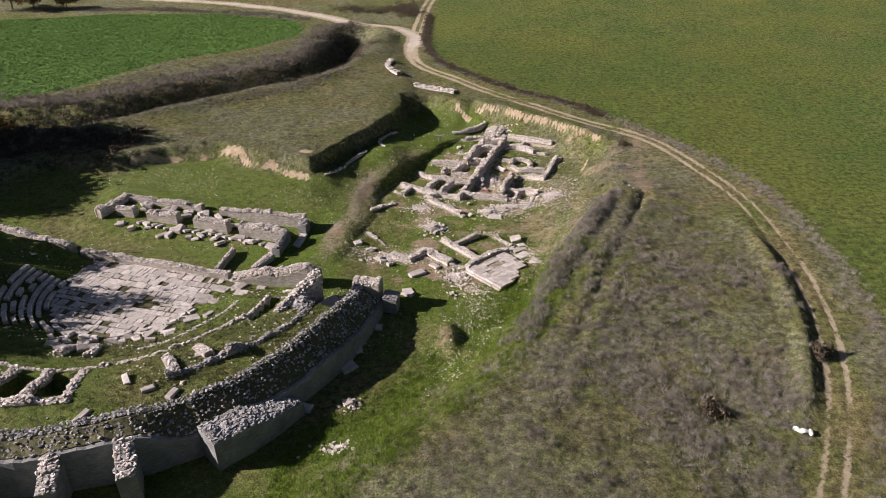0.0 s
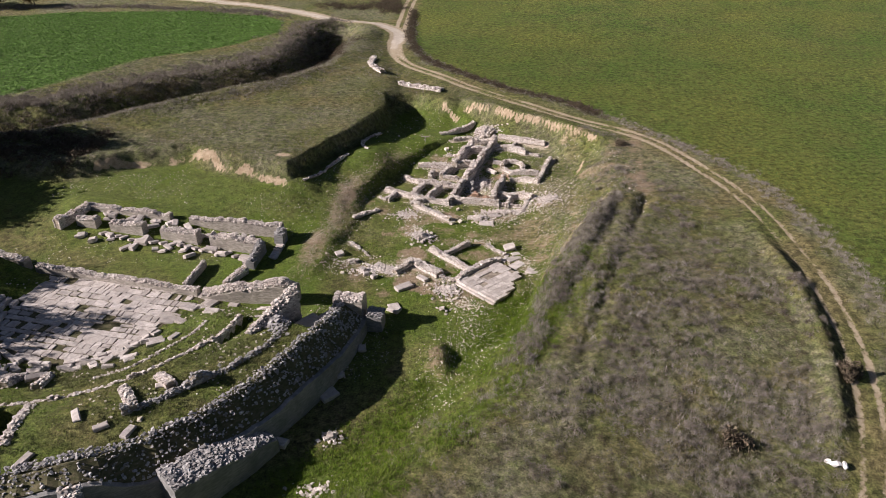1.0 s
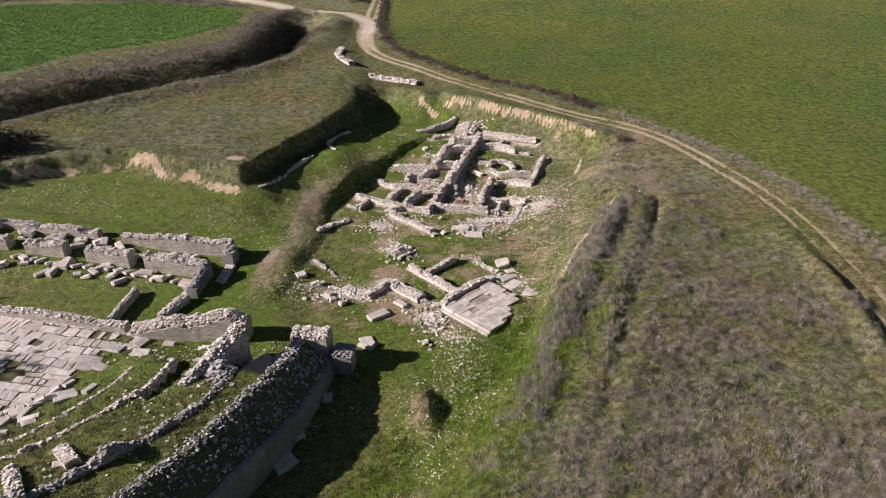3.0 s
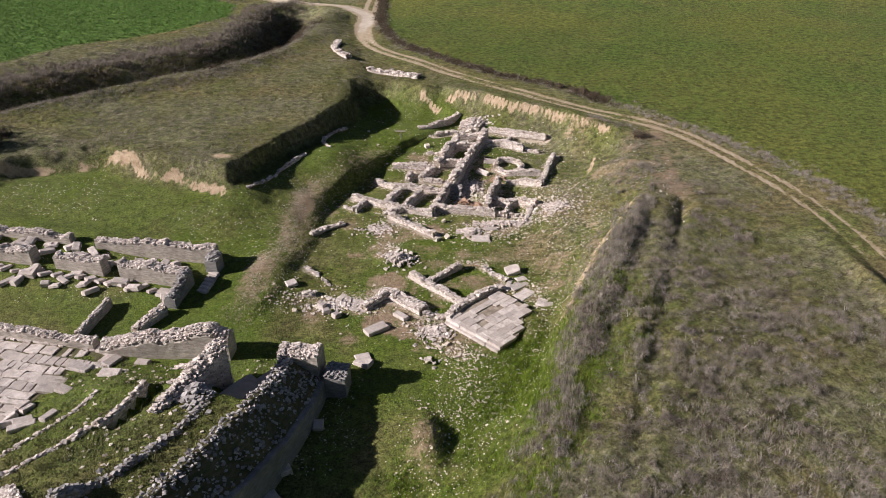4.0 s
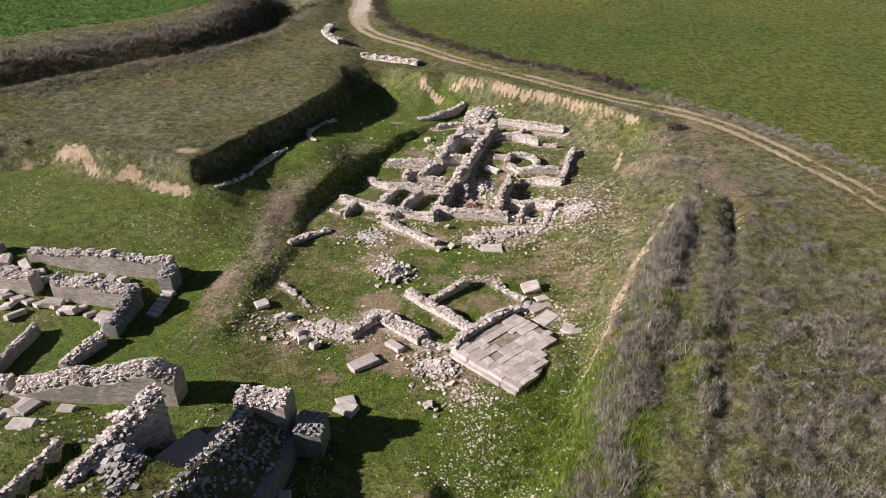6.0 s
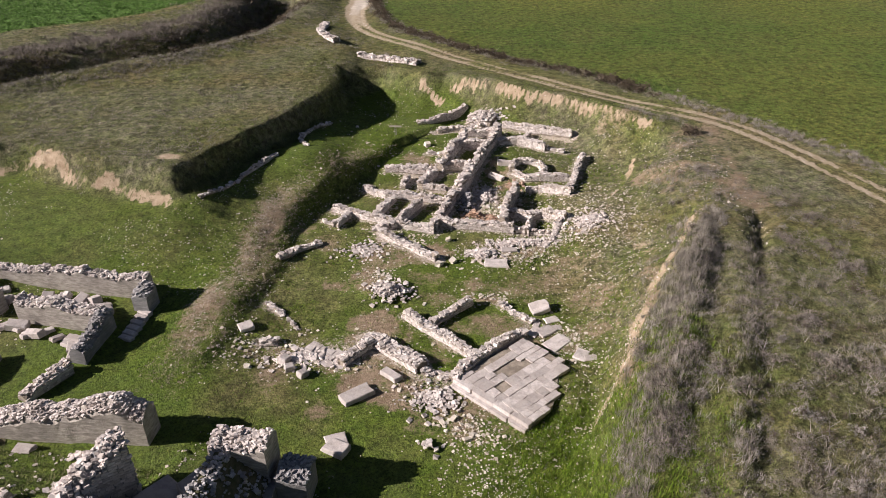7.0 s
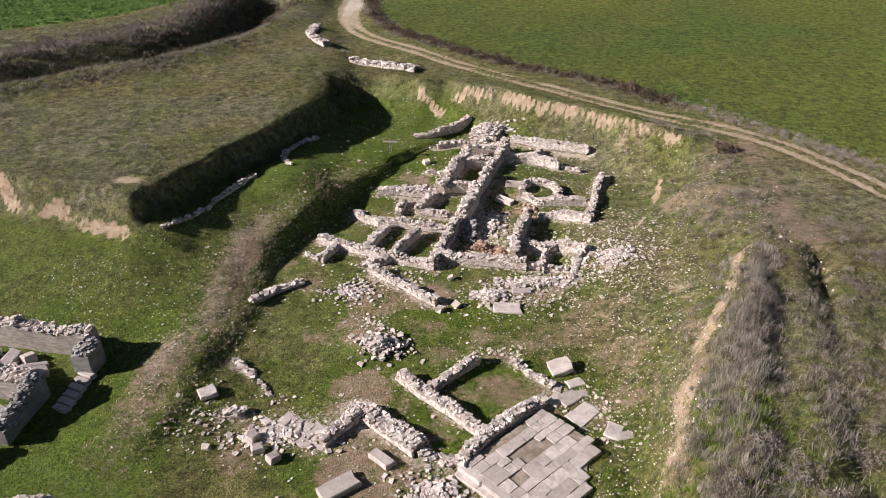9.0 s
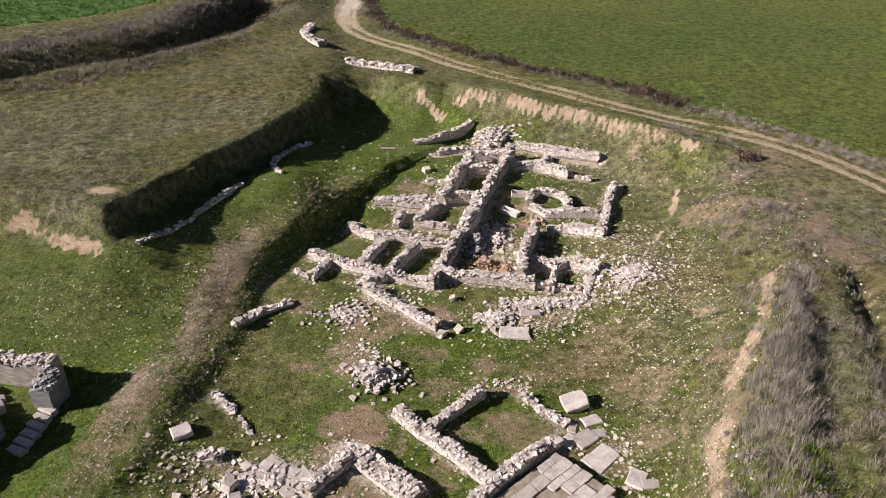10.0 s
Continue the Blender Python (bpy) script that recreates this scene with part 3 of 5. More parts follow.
    bare = np.maximum(bare, 0.72 * np.exp(-((X - 4.5) / 2.0) ** 2 - ((Y - 77.5) / 1.6) ** 2))
    for bx, by, rx, ry in SPILLS:
        bare = np.maximum(bare, (0.72 + 0.5 * n1) * np.exp(-((X - bx) / rx) ** 2 - ((Y - by) / ry) ** 2))
    bare = np.maximum(bare, 0.66 * np.exp(-((X - 9) / 4.5) ** 2 - ((Y - 82.5) / 2.0) ** 2))
    bare = np.maximum(bare, 0.62 * np.exp(-((X + 8.5) / 1.6) ** 2 - ((Y - 74.6) / 1.4) ** 2))
    bare = np.maximum(bare, 0.6 * np.exp(-((X - 27) / 6) ** 2 - ((Y - 103) / 2.2) ** 2) * sm(-.1, .25, n1))
    scrub = (1 - inside) * (1 - crop) * (1 - wheat) * np.clip(0.42 + 1.6 * n2 + 0.9 * n1, 0, 1)
    scrub = np.maximum(scrub, 0.8 * sm(10.5, 14, X) * sm(66, 71, Y) * sm(-8, -5, s) * np.clip(0.6 + 1.2 * n1, 0, 1))
    scrub = np.maximum(scrub, w * np.clip(0.35 + 1.5 * n1, 0, 0.8))
    rd = np.minimum(np.minimum(d, d2), d3)
    scrub = scrub * sm(1.5, 4.5, rd + 3 * n1) * np.where((X > 0) & (Y < 68), sm(-1.0, -4.5, s + 2 * n1), 1.0)
    lush = np.maximum(inside, sm(-6, -2, s) * sm(68, 62, Y) * sm(-12, -4, X)) * np.clip(0.92 + 1.5 * n2 + 0.9 * n1, 0, 1) * (1 - 0.75 * w) * (1 - 0.15 * sm(-12, -20, X) * sm(84, 90, Y)) * (1 - 0.75 * sm(9, 13, X) * sm(66, 72, Y))
    lush = np.maximum(lush, (0.9 + 0.6 * n1) * sm(-27, -23, X) * sm(-10.5, -13.5, X) * sm(64, 69, Y) * sm(92, 84, Y))
    rubble = 0.85 * np.exp(-((X - 8.6) / 4.5) ** 2 - ((Y - 88.0) / 1.5) ** 2) + 0.3 * np.exp(-((X - 15.5) / 2.2) ** 2 - ((Y - 90) / 3) ** 2) + 0.9 * np.exp(-((X - 7.6) / 2.6) ** 2 - ((Y - 113.4) / 2.2) ** 2) + 0.62 * np.exp(-((X + 5) / 6) ** 2 - ((Y - 75.2) / 2.4) ** 2) + 0.5 * np.exp(-((X - 1) / 3) ** 2 - ((Y - 71) / 2) ** 2) + 0.5 * np.exp(-((X + 2) / 2.6) ** 2 - ((Y - 82) / 1.8) ** 2)
    rubble = np.maximum(rubble, 0.40 * inside * sm(0.3, 3, s) * sm(7, 3, s) * sm(56, 66, Y) * sm(-1, 3, X))
    wd = wall_dist(X, Y, BATH_WALLS + WALLS_HOUSE)
    rubble = np.maximum(rubble, (0.72 + 0.9 * n1) * np.exp(-(np.maximum(wd, 0) / 0.5) ** 2))
    rubble = np.maximum(rubble, 0.8 * np.exp(-((X - 6.5) / 1.8) ** 4 - ((Y - 96) / 3.5) ** 4))
    rubble = np.maximum(rubble, 0.30 * np.exp(-((X - 5.5) / 7) ** 4 - ((Y - 99) / 10) ** 4))
    rubble = np.maximum(rubble, 0.55 * np.exp(-((np.where(bs < 0, -bd, 1.6 * bd) + 1.6) / 1.7) ** 2) * sm(74, 80, Y) * sm(102, 95, Y))
    for key, val in (("track", track), ("crop", crop), ("wheat", wheat), ("bare", bare), ("scarp", scarp), ("scrub", scrub), ("lush", lush), ("rubble", rubble)):
        me.attributes.new(key, "FLOAT", "POINT").data.foreach_set("value", val.ravel().astype(np.float32))
    return tagged(new(name, me), "rolling grassland with dirt tracks, dug hollow and green fields", "ground", kind="structure")


def spaced(a, b, step):
    return list(np.arange(a, b - step / 2, step))


xs = axis(-60, 48, 0.42, -62, 3000)
xs = np.array(list(axis(-120, -62, 1.5, -3000, -61)[:-1]) + list(xs[xs > -61]))
ys = axis(34, 146, 0.42, -1500, 147)
ys = np.array(list(ys[ys < 146]) + spaced(146.4, 232, 1.15) + list(axis(232, 234, 1.0, 231, 4000)[1:]))
ground = sheet("ground", xs, ys, M_GROUND)



# ---------------------------------------------------------------- building helpers
def mesh_ob(name, verts, faces, material, parent=None, label=""):
    me = bpy.data.meshes.new(name)
    me.from_pydata(verts, [], faces)
    me.update()
    me.materials.append(material)
    ob = new(name, me)
    if parent is not None:
        ob.parent = parent
    return tagged(ob, label)


def part(name, bm, material, parent, label=""):
    """Links a bmesh as one mesh under a thing."""
    me = bpy.data.meshes.new(name)
    bm.to_mesh(me)
    bm.free()
    me.materials.append(material)
    ob = new(name, me)
    ob.parent = parent
    return tagged(ob, label)


BOX_F = [(0, 3, 2, 1), (4, 5, 6, 7), (0, 1, 5, 4), (1, 2, 6, 5), (2, 3, 7, 6), (3, 0, 4, 7)]


class Stones:
    """Collects many small uneven stones into one mesh."""

    def __init__(self, seed):
        self.v, self.f, self.r = [], [], random.Random(seed)

    def add(self, x, y, z, sx, sy, sz, turn=None, tilt=0.3, rag=0.56):
        r = self.r
        turn = r.uniform(0, 6.3) if turn is None else turn
        m = Euler((r.uniform(-tilt, tilt), r.uniform(-tilt, tilt), turn)).to_matrix()
        n = len(self.v)
        for cx, cy, cz in ((-1, -1, -1), (1, -1, -1), (1, 1, -1), (-1, 1, -1), (-1, -1, 1), (1, -1, 1), (1, 1, 1), (-1, 1, 1)):
            k = 1 - r.random() * rag
            p = m @ Vector((cx * sx * 0.5 * (1 - r.random() * rag), cy * sy * 0.5 * (1 - r.random() * rag), cz * sz * 0.5 * k))
            self.v.append((x + p.x, y + p.y, z + p.z))
        self.f += [tuple(n + i for i in q) for q in BOX_F]

    def finish(self, name, material, parent=None, label=""):
        ob = mesh_ob(name, self.v, self.f, material, parent, label)
        return ob


def resample(pts, step):
    out, total = [], 0.0
    for i in range(len(pts) - 1):
        a, b = Vector(pts[i]), Vector(pts[i + 1])
        n = max(1, math.ceil((b - a).length / step))
        for k in range(n):
            out.append(a.lerp(b, k / n))
    out.append(Vector(pts[-1]))
    return out


CAP_STONES = []


def cap_data():
    """Eight broken stones of unit size, shared by the wall tops."""
    while len(CAP_STONES) < 8:
        st = Stones(900 + len(CAP_STONES))
        st.add(0, 0, 0, 1.1, 1.1, 1.1, 0.0, 0.2, 0.42)
        me = bpy.data.meshes.new("stone")
        me.from_pydata(st.v, [], st.f)
        me.update()
        me.materials.append(M_CAP)
        CAP_STONES.append(me)
    return CAP_STONES


def rubble_wall(name, label, pts, thick, tops, seed, mat_core=None, mat_stone=None, face_stones=True, size=0.20, ragged=0.25, caps=False, category="wall", base=None, peak=0.14):
    """A ruined stone wall along a polyline: a mortared core with a ragged top, and stones bedded in its faces and loose on its crown.
    tops: height of the crown above the floor of the world at each point of the polyline."""
    mat_core, mat_stone = mat_core or (M_BED if face_stones else M_WALL), mat_stone or M_STONE
    r = random.Random(seed)
    P = resample([Vector((*p, t)) for p, t in zip(pts, tops)], 0.45)
    gz = surface(np.array([p.x for p in P]), np.array([p.y for p in P])) if base is None else np.full(len(P), base)
    thing = new(name)
    thing.location = (P[0].x, P[0].y, float(gz[0]))
    inv = Vector(thing.location)
    verts, faces, tang = [], [], []
    for i, p in enumerate(P):
        a, b = P[max(i - 1, 0)], P[min(i + 1, len(P) - 1)]
        t = Vector((b.x - a.x, b.y - a.y)).normalized()
        tang.append(t)
        n = Vector((-t.y, t.x))
        top = p.z + ragged * (fbm(p.x, p.y, 1.6, seed % 17) * 1.6 + r.uniform(-0.25, 0.25))
        bot = float(gz[i]) - 0.35
        top = max(top, bot + 0.42)
        P[i] = Vector((p.x, p.y, top))
        w = thick * 0.5
        for s, z in ((-1, bot), (-1, bot + (top - bot) * 0.55), (-1, max(top - 0.05 - peak, bot + 0.1)), (-0.35, top - 0.2 * peak + r.uniform(-0.04, 0.1)), (0.35, top - 0.2 * peak + r.uniform(-0.04, 0.1)), (1, max(top - 0.05 - peak, bot + 0.1)), (1, bot + (top - bot) * 0.55), (1, bot)):
            k = w * s + (0.5 if face_stones else 0.2) * r.uniform(-0.06, 0.05)
            verts.append((p.x + n.x * k - inv.x, p.y + n.y * k - inv.y, z - inv.z))
    for i in range(len(P) - 1):
        for k in range(7):
            faces.append((8 * i + k, 8 * i + k + 1, 8 * i + k + 9, 8 * i + k + 8))
    faces += [tuple(range(7, -1, -1)), tuple(range(8 * len(P) - 8, 8 * len(P)))]
    mesh_ob("core", verts, faces, mat_core, thing)
    st = Stones(seed + 1)
    for i in range(len(P) - 1):
        a, b = P[i], P[i + 1]
        L = (Vector((b.x, b.y)) - Vector((a.x, a.y))).length
        t = tang[i]
        n, ang = Vector((-t.y, t.x)), math.atan2(t.y, t.x)
        g = float(gz[i])
        for _ in range(max(1, round(L * thick / (size * size * 0.42)))):      # crown
            k, o = r.random(), r.uniform(-0.5, 0.5) * thick
            p = a.lerp(b, k)
            s = size * r.uniform(0.55, 1.25)
            if caps and r.random() < 0.35:
                cap = new("stone", cap_data()[r.randrange(8)])
                cap.parent = thing
                s *= 1.35
                cap.matrix_local = pose(p.x + n.x * o * 0.8 - inv.x, p.y + n.y * o * 0.8 - inv.y, p.z - 0.02 - inv.z, r.uniform(-14, 14), r.uniform(-14, 14), r.uniform(0, 360)) @ Matrix.Diagonal((s * 1.25, s, s * 0.55, 1))
                continue
            st.add(p.x + n.x * o - inv.x, p.y + n.y * o - inv.y, p.z - peak * max(0, abs(o) / thick * 2 - 0.25) + r.uniform(-0.06, 0.07) - inv.z, s * 1.2, s, s * 0.6)
        if face_stones:
            for sgn in (-1, 1):
                z = g + 0.05
                while z < min(a.z, b.z) - 0.04 - peak:
                    hgt = size * r.uniform(0.45, 0.7)
                    x = r.uniform(-0.1, 0.1)
                    while x < L:
                        ln = size * r.uniform(0.7, 1.5)
                        p = a.lerp(b, min(1, (x + ln / 2) / L))
                        st.add(p.x + n.x * sgn * (thick * 0.5 - 0.02) - inv.x, p.y + n.y * sgn * (thick * 0.5 - 0.02) - inv.y, z + hgt / 2 - inv.z, ln * 0.95, 0.16, hgt * 0.92, ang, 0.07, 0.2)
                        x += ln
                    z += hgt
    tagged(st.finish("stone_facing", mat_stone, thing), kind="stuff")
    return tagged(thing, label, category)


def slab_mesh(name, sx, sy, sz, seed, rag=0.10, edge=0.05):
    """A worn, slightly uneven stone slab with chamfered edges, lying on its base."""
    r = random.Random(seed)
    ring = [(-1, -1), (0, -1.0), (1, -1), (1, 0), (1, 1), (0, 1), (-1, 1), (-1, 0)]
    off = [(1 + r.uniform(-rag, rag), 1 + r.uniform(-rag, rag)) for _ in ring]
    verts = []
    c = min(edge, sz * 0.3, min(sx, sy) * 0.12)
    for z, inset in ((0, 0.0), (sz - c, 0.0), (sz, c)):
        for (a, b), (p, q) in zip(ring, off):
            verts.append(((a * p) * (sx / 2 - inset), (b * q) * (sy / 2 - inset), z + (r.uniform(-0.012, 0.012) if z else 0)))
    faces = [tuple(range(7, -1, -1)), tuple(range(16, 24))]
    for k in (0, 8):
        faces += [(k + i, k + (i + 1) % 8, k + 8 + (i + 1) % 8, k + 8 + i) for i in range(8)]
    me = bpy.data.meshes.new(name)
    me.from_pydata(verts, [], faces)
    me.update()
    return me


SLAB_VARIANTS = {}


def slab_data(kind, material, n=6, rag=0.10, edge=0.05):
    """A few unit slabs (1 x 1 x 1) to be shared by many pieces."""
    key = (kind, material.name)
    if key not in SLAB_VARIANTS:
        SLAB_VARIANTS[key] = []
        for i in range(n):
            me = slab_mesh(kind, 1, 1, 1, 100 + i * 7 + len(SLAB_VARIANTS), rag, edge)
            me.materials.append(material)
            SLAB_VARIANTS[key].append(me)
    return SLAB_VARIANTS[key]


def block(name, label, x, y, sx, sy, sz, turn, tilt=(0, 0), z=None, material=None, seed=0, category="stone block", group="", sink=0.06):
    """A single dressed block or fallen slab lying on the ground."""
    me = slab_mesh(name, sx, sy, sz, seed + int(abs(x * 31 + y * 17)), 0.09)
    me.materials.append(material or M_SLAB)
    ob = new(name, me)
    drop = 0.5 * (sx * abs(math.sin(radians(tilt[1]))) + sy * abs(math.sin(radians(tilt[0])))) 
    ob.matrix_world = pose(x, y, (ground_z(x, y) if z is None else z) - sink + drop * 0.7, tilt[0], tilt[1], turn)
    return tagged(ob, label, category, group)


def scatter(name, label, x, y, build, material, category="", kind="stuff"):
    """One mesh of many small plants or stones; build gives per plant (n, k, 3, 3) triangles about the origin."""
    z = surface(x, y)
    tris = build(len(x))
    tris = tris + np.stack([x, y, z], -1)[:, None, None, :]
    flat = tris.reshape(-1, 3)
    me = bpy.data.meshes.new(name)
    n = len(flat)
    me.vertices.add(n)
    me.vertices.foreach_set("co", flat.ravel())
    me.loops.add(n)
    me.loops.foreach_set("vertex_index", np.arange(n))
    me.polygons.add(n // 3)
    me.polygons.foreach_set("loop_start", np.arange(0, n, 3))
    me.update(calc_edges=True)
    me.materials.append(material)
    return tagged(new(name, me), label, category, kind=kind)


def tufts(low, high, spread, width, blades):
    """Clumps of thin upright blades."""
    def build(n):
        h = rng.uniform(low, high, (n, 1)) * rng.uniform(0.5, 1.0, (n, blades))
        a = rng.uniform(0, 2 * np.pi, (n, blades))
        lean = rng.uniform(0.1, 1.0, (n, blades)) * spread
        bx, by = rng.normal(0, spread * 0.35, (n, blades)), rng.normal(0, spread * 0.35, (n, blades))
        t = a + np.pi / 2 + rng.uniform(-0.5, 0.5, (n, blades))
        w = width * rng.uniform(0.5, 1.2, (n, blades))
        p0 = np.stack([bx - np.cos(t) * w, by - np.sin(t) * w, np.full_like(bx, -0.03)], -1)
        p1 = np.stack([bx + np.cos(t) * w, by + np.sin(t) * w, np.full_like(bx, -0.03)], -1)
        p2 = np.stack([bx + np.cos(a) * lean, by + np.sin(a) * lean, h], -1)
        return np.stack([p0, p1, p2], 2)
    return build


def leaf_cloud(rx, ry, rz, leaf, count):
    """Shrub crowns: leaves and twig tips filling an uneven dome."""
    def build(n):
        s = rng.uniform(0.6, 1.25, (n, 1, 1))
        d = rng.normal(0, 1, (n, count, 3))
        d /= np.linalg.norm(d, axis=-1, keepdims=True)
        d[..., 2] = np.abs(d[..., 2])
        lump = 0.75 + 0.45 * np.sin(3 * np.arctan2(d[..., 1], d[..., 0]) + rng.uniform(0, 6, (n, 1)))[..., None] * 0.5
        c = d * np.array([rx, ry, rz]) * lump * rng.uniform(0.35, 1.0, (n, count, 1)) ** 0.6 * s
        e = rng.normal(0, leaf, (n, count, 3, 3)) * s[..., None]
        return c[:, :, None, :] + e
    return build


def points_in(n, x0, x1, y0, y1, keep):
    x, y = rng.uniform(x0, x1, n), rng.uniform(y0, y1, n)
    k = rng.random(n) < keep(x, y)
    return x[k], y[k]


# ---------------------------------------------------------------- theatre
def thp(*uv):
    return [th(u, v) for u, v in uv]


def ring_wall(name, label, uv, seed, material):
    """The theatre's outer wall: a plain mortared face below, and above it the broken core sloping back to the grassed bank."""
    r = random.Random(seed)
    P = resample([Vector(p) for p in uv], 0.7)
    thing = new(name)
    thing.location = (*th(*P[0]), 0)
    o = thing.location.copy()
    face_v, core_v, n = [], [], len(P)
    st = Stones(seed + 3)
    for i, p in enumerate(P):
        out = p.normalized()
        ang = math.degrees(math.atan2(p.y, p.x))
        top = float(crest(ang)) + 0.5 * fbm(p.x, p.y, 3, 4)
        x, y = th(*p)
        foot = ground_z(*th(*(p + out * 2))) - 0.5
        tall = float(sm(-42, -52, ang))
        lip = max(foot + 1.2, top - 1.95 + 1.4 * tall + 0.35 * fbm(p.x, p.y, 2, 6))
        wid = 1 - 0.45 * tall
        at = lambda k, z: tuple(Vector((*th(*(p + out * k)), z)) - o)
        jig = lambda: r.uniform(-0.08, 0.08)
        face_v += [at(0.75, foot), at(0.66, lip - 0.9), at(0.62, lip), at(0.2, lip + 0.03)]
        core_v += [at(0.25, lip - 0.3), at(0.2 + jig(), lip + 0.12), at(-0.8 * wid + jig(), lip + (top - lip) * 0.50 + jig()), at(-1.9 * wid + jig(), top + jig()), at(-2.2 * wid + jig(), top + 0.05 + jig()), at(-2.9, top - 0.7)]
        for _ in range(42 + int(22 * fbm(p.x, p.y, 2.2, 14))):
            k, q = r.choice((r.uniform(-2.5, -1.6), r.uniform(-1.9, 0.3))), r.uniform(0, 0.7)
            z = np.interp(k, [-2.2, -1.9 * wid, -0.8 * wid, 0.25], [top, top, lip + (top - lip) * 0.50, lip + 0.1]) - 0.01
            c = at(k, z)
            t = Vector((-out.y, out.x)) * (q - 0.35)
            d = Vector(th(*(p + t))) - Vector(th(*p))
            s = r.choice((0.09, 0.12, 0.15, 0.19, 0.26)) * r.uniform(0.8, 1.2)
            st.add(c[0] + d.x, c[1] + d.y, c[2] + r.uniform(-0.03, 0.1), s * 1.2, s, s * 0.6, None, 0.5)
    quad = lambda w: [(w * i + k, w * i + w + k, w * i + w + k + 1, w * i + k + 1) for i in range(n - 1) for k in range(w - 1)]
    mesh_ob("plain_face", face_v, quad(4), M_WALL_GREY_SHADE, thing, "smooth mortared wall face")
    mesh_ob("core", core_v, quad(6), M_SOIL, thing)
    tagged(st.finish("stone_facing", material, thing), kind="stuff")
    return tagged(thing, label, "wall")


def theatre_walls():
    R = rubble_wall
    R("stage_back_wall", "long ruined stone back wall of the stage building with ragged crown", thp((-13.2, 17.8), (-2.0, 18.3)), 0.85, (2.3, 2.1), 11, ragged=0.4, face_stones=False)
    R("stage_back_wall", "ruined stone back wall of the stage building, broken end", thp((0.6, 18.4), (12.6, 18.9)), 0.85, (2.0, 2.1), 12, face_stones=False, ragged=0.35)
    for a, b, z0, z1, s in ((-12.6, -9.9, 2.3, 2.1, 13), (-7.9, -3.4, 2.1, 2.0, 14), (-1.0, 3.8, 2.0, 2.0, 15), (5.5, 11.6, 2.0, 1.9, 16)):
        R("stage_pier_wall", "thick mortared stone pier wall between stage doorways", thp((a, 14.9), (b, 14.9)), 1.1, (z0, z1), s, face_stones=False, ragged=0.35)
    R("stage_end_wall", "ruined end wall of the stage building", thp((-13.3, 17.6), (-14.4, 13.2)), 1.0, (2.4, 2.0), 17, ragged=0.5)
    # the next two walls take the darker materials to deepen their shaded faces
    R("stage_end_wall", "ruined end wall of the stage building, shade in its dark grey", thp((11.7, 15.2), (12.0, 11.6)), 1.0, (1.9, 1.2), 18, ragged=0.4, peak=0.4, mat_stone=M_STONE_GREY_SHADE, mat_core=M_WALL_GREY_SHADE, face_stones=False)
    R("stage_end_wall", "low broken end of the stage building wall", thp((12.7, 18.6), (12.8, 17.2)), 1.1, (2.1, 1.5), 19, mat_stone=M_STONE_GREY_SHADE, mat_core=M_WALL_GREY_SHADE, face_stones=False)
    R("low_stone_wall", "low stone wall running down to the stage front", thp((11.8, 11.0), (10.9, 8.0)), 0.8, (0.8, 0.6), 20)
    R("low_stone_wall", "narrow dressed stone wall across the stage", thp((7.2, 6.2), (6.7, 11.0)), 0.42, (0.85, 0.9), 21, face_stones=False, ragged=0.08, peak=0.04)
    R("stage_front_wall", "long low stone front wall of the stage", thp((-11, 5.6), (9.2, 5.6)), 0.75, (0.95, 0.95), 22, face_stones=False)
    R("stage_front_wall", "stone wall beside the side passage with worn top", thp((-25, 6.6), (-12.2, 5.6)), 1.0, (2.0, 1.5), 23, face_stones=False)
    R("passage_wall", "thick stone passage wall rising to a broken end", thp((9.8, 5.7), (13, 6.0), (16, 6.5), (18.6, 6.9), (20.0, 7.1)), 1.5, (1.0, 1.6, 2.3, 2.8, 2.3), 24, face_stones=False, peak=0.55, ragged=0.3, size=0.17)
    # the cavea's ring walls
    arc = lambda r, a0, a1, n: [th(r * math.cos(radians(a0 + (a1 - a0) * k / n)), r * math.sin(radians(a0 + (a1 - a0) * k / n))) for k in range(n + 1)]
    tops = lambda pts, add: [ground_z(*p) + add for p in pts]
    p = arc(17.4, 1, -14, 5)
    R("terrace_wall", "thin standing wall along a sunken slot", p, 0.4, tops(p, 0.35), 24, size=0.26, ragged=0.15, base=1.6)
    p = arc(17.2, -14, -60, 12)
    R("terrace_wall", "low curved terrace wall of pale stones in grass", p, 0.45, tops(p, 0.08), 25, size=0.26, ragged=0.5)
    p = arc(17.0, -60, -112, 14)
    R("terrace_wall", "low curved terrace wall of pale stones in grass", p, 0.45, tops(p, 0.08), 26, size=0.26, ragged=0.5)
    p = arc(22.6, 0, -44, 12)
    R("terrace_wall", "curved broken rubble wall low on the seat bank", p, 0.7, tops(p, 0.05), 27, size=0.24, ragged=0.8, peak=0.3, mat_stone=M_STONE_GREY_SHADE)
    p = arc(22.7, -63, -84, 10)
    R("terrace_wall", "rear wall of the sunken vault chambers", p, 0.8, tops(p, 0.15), 57, size=0.26, ragged=0.4)
    p = arc(14.0, -2, -50, 10)
    R("terrace_wall", "thin line of pale edging stones", p, 0.35, tops(p, -0.02), 28, size=0.24, ragged=0.45)
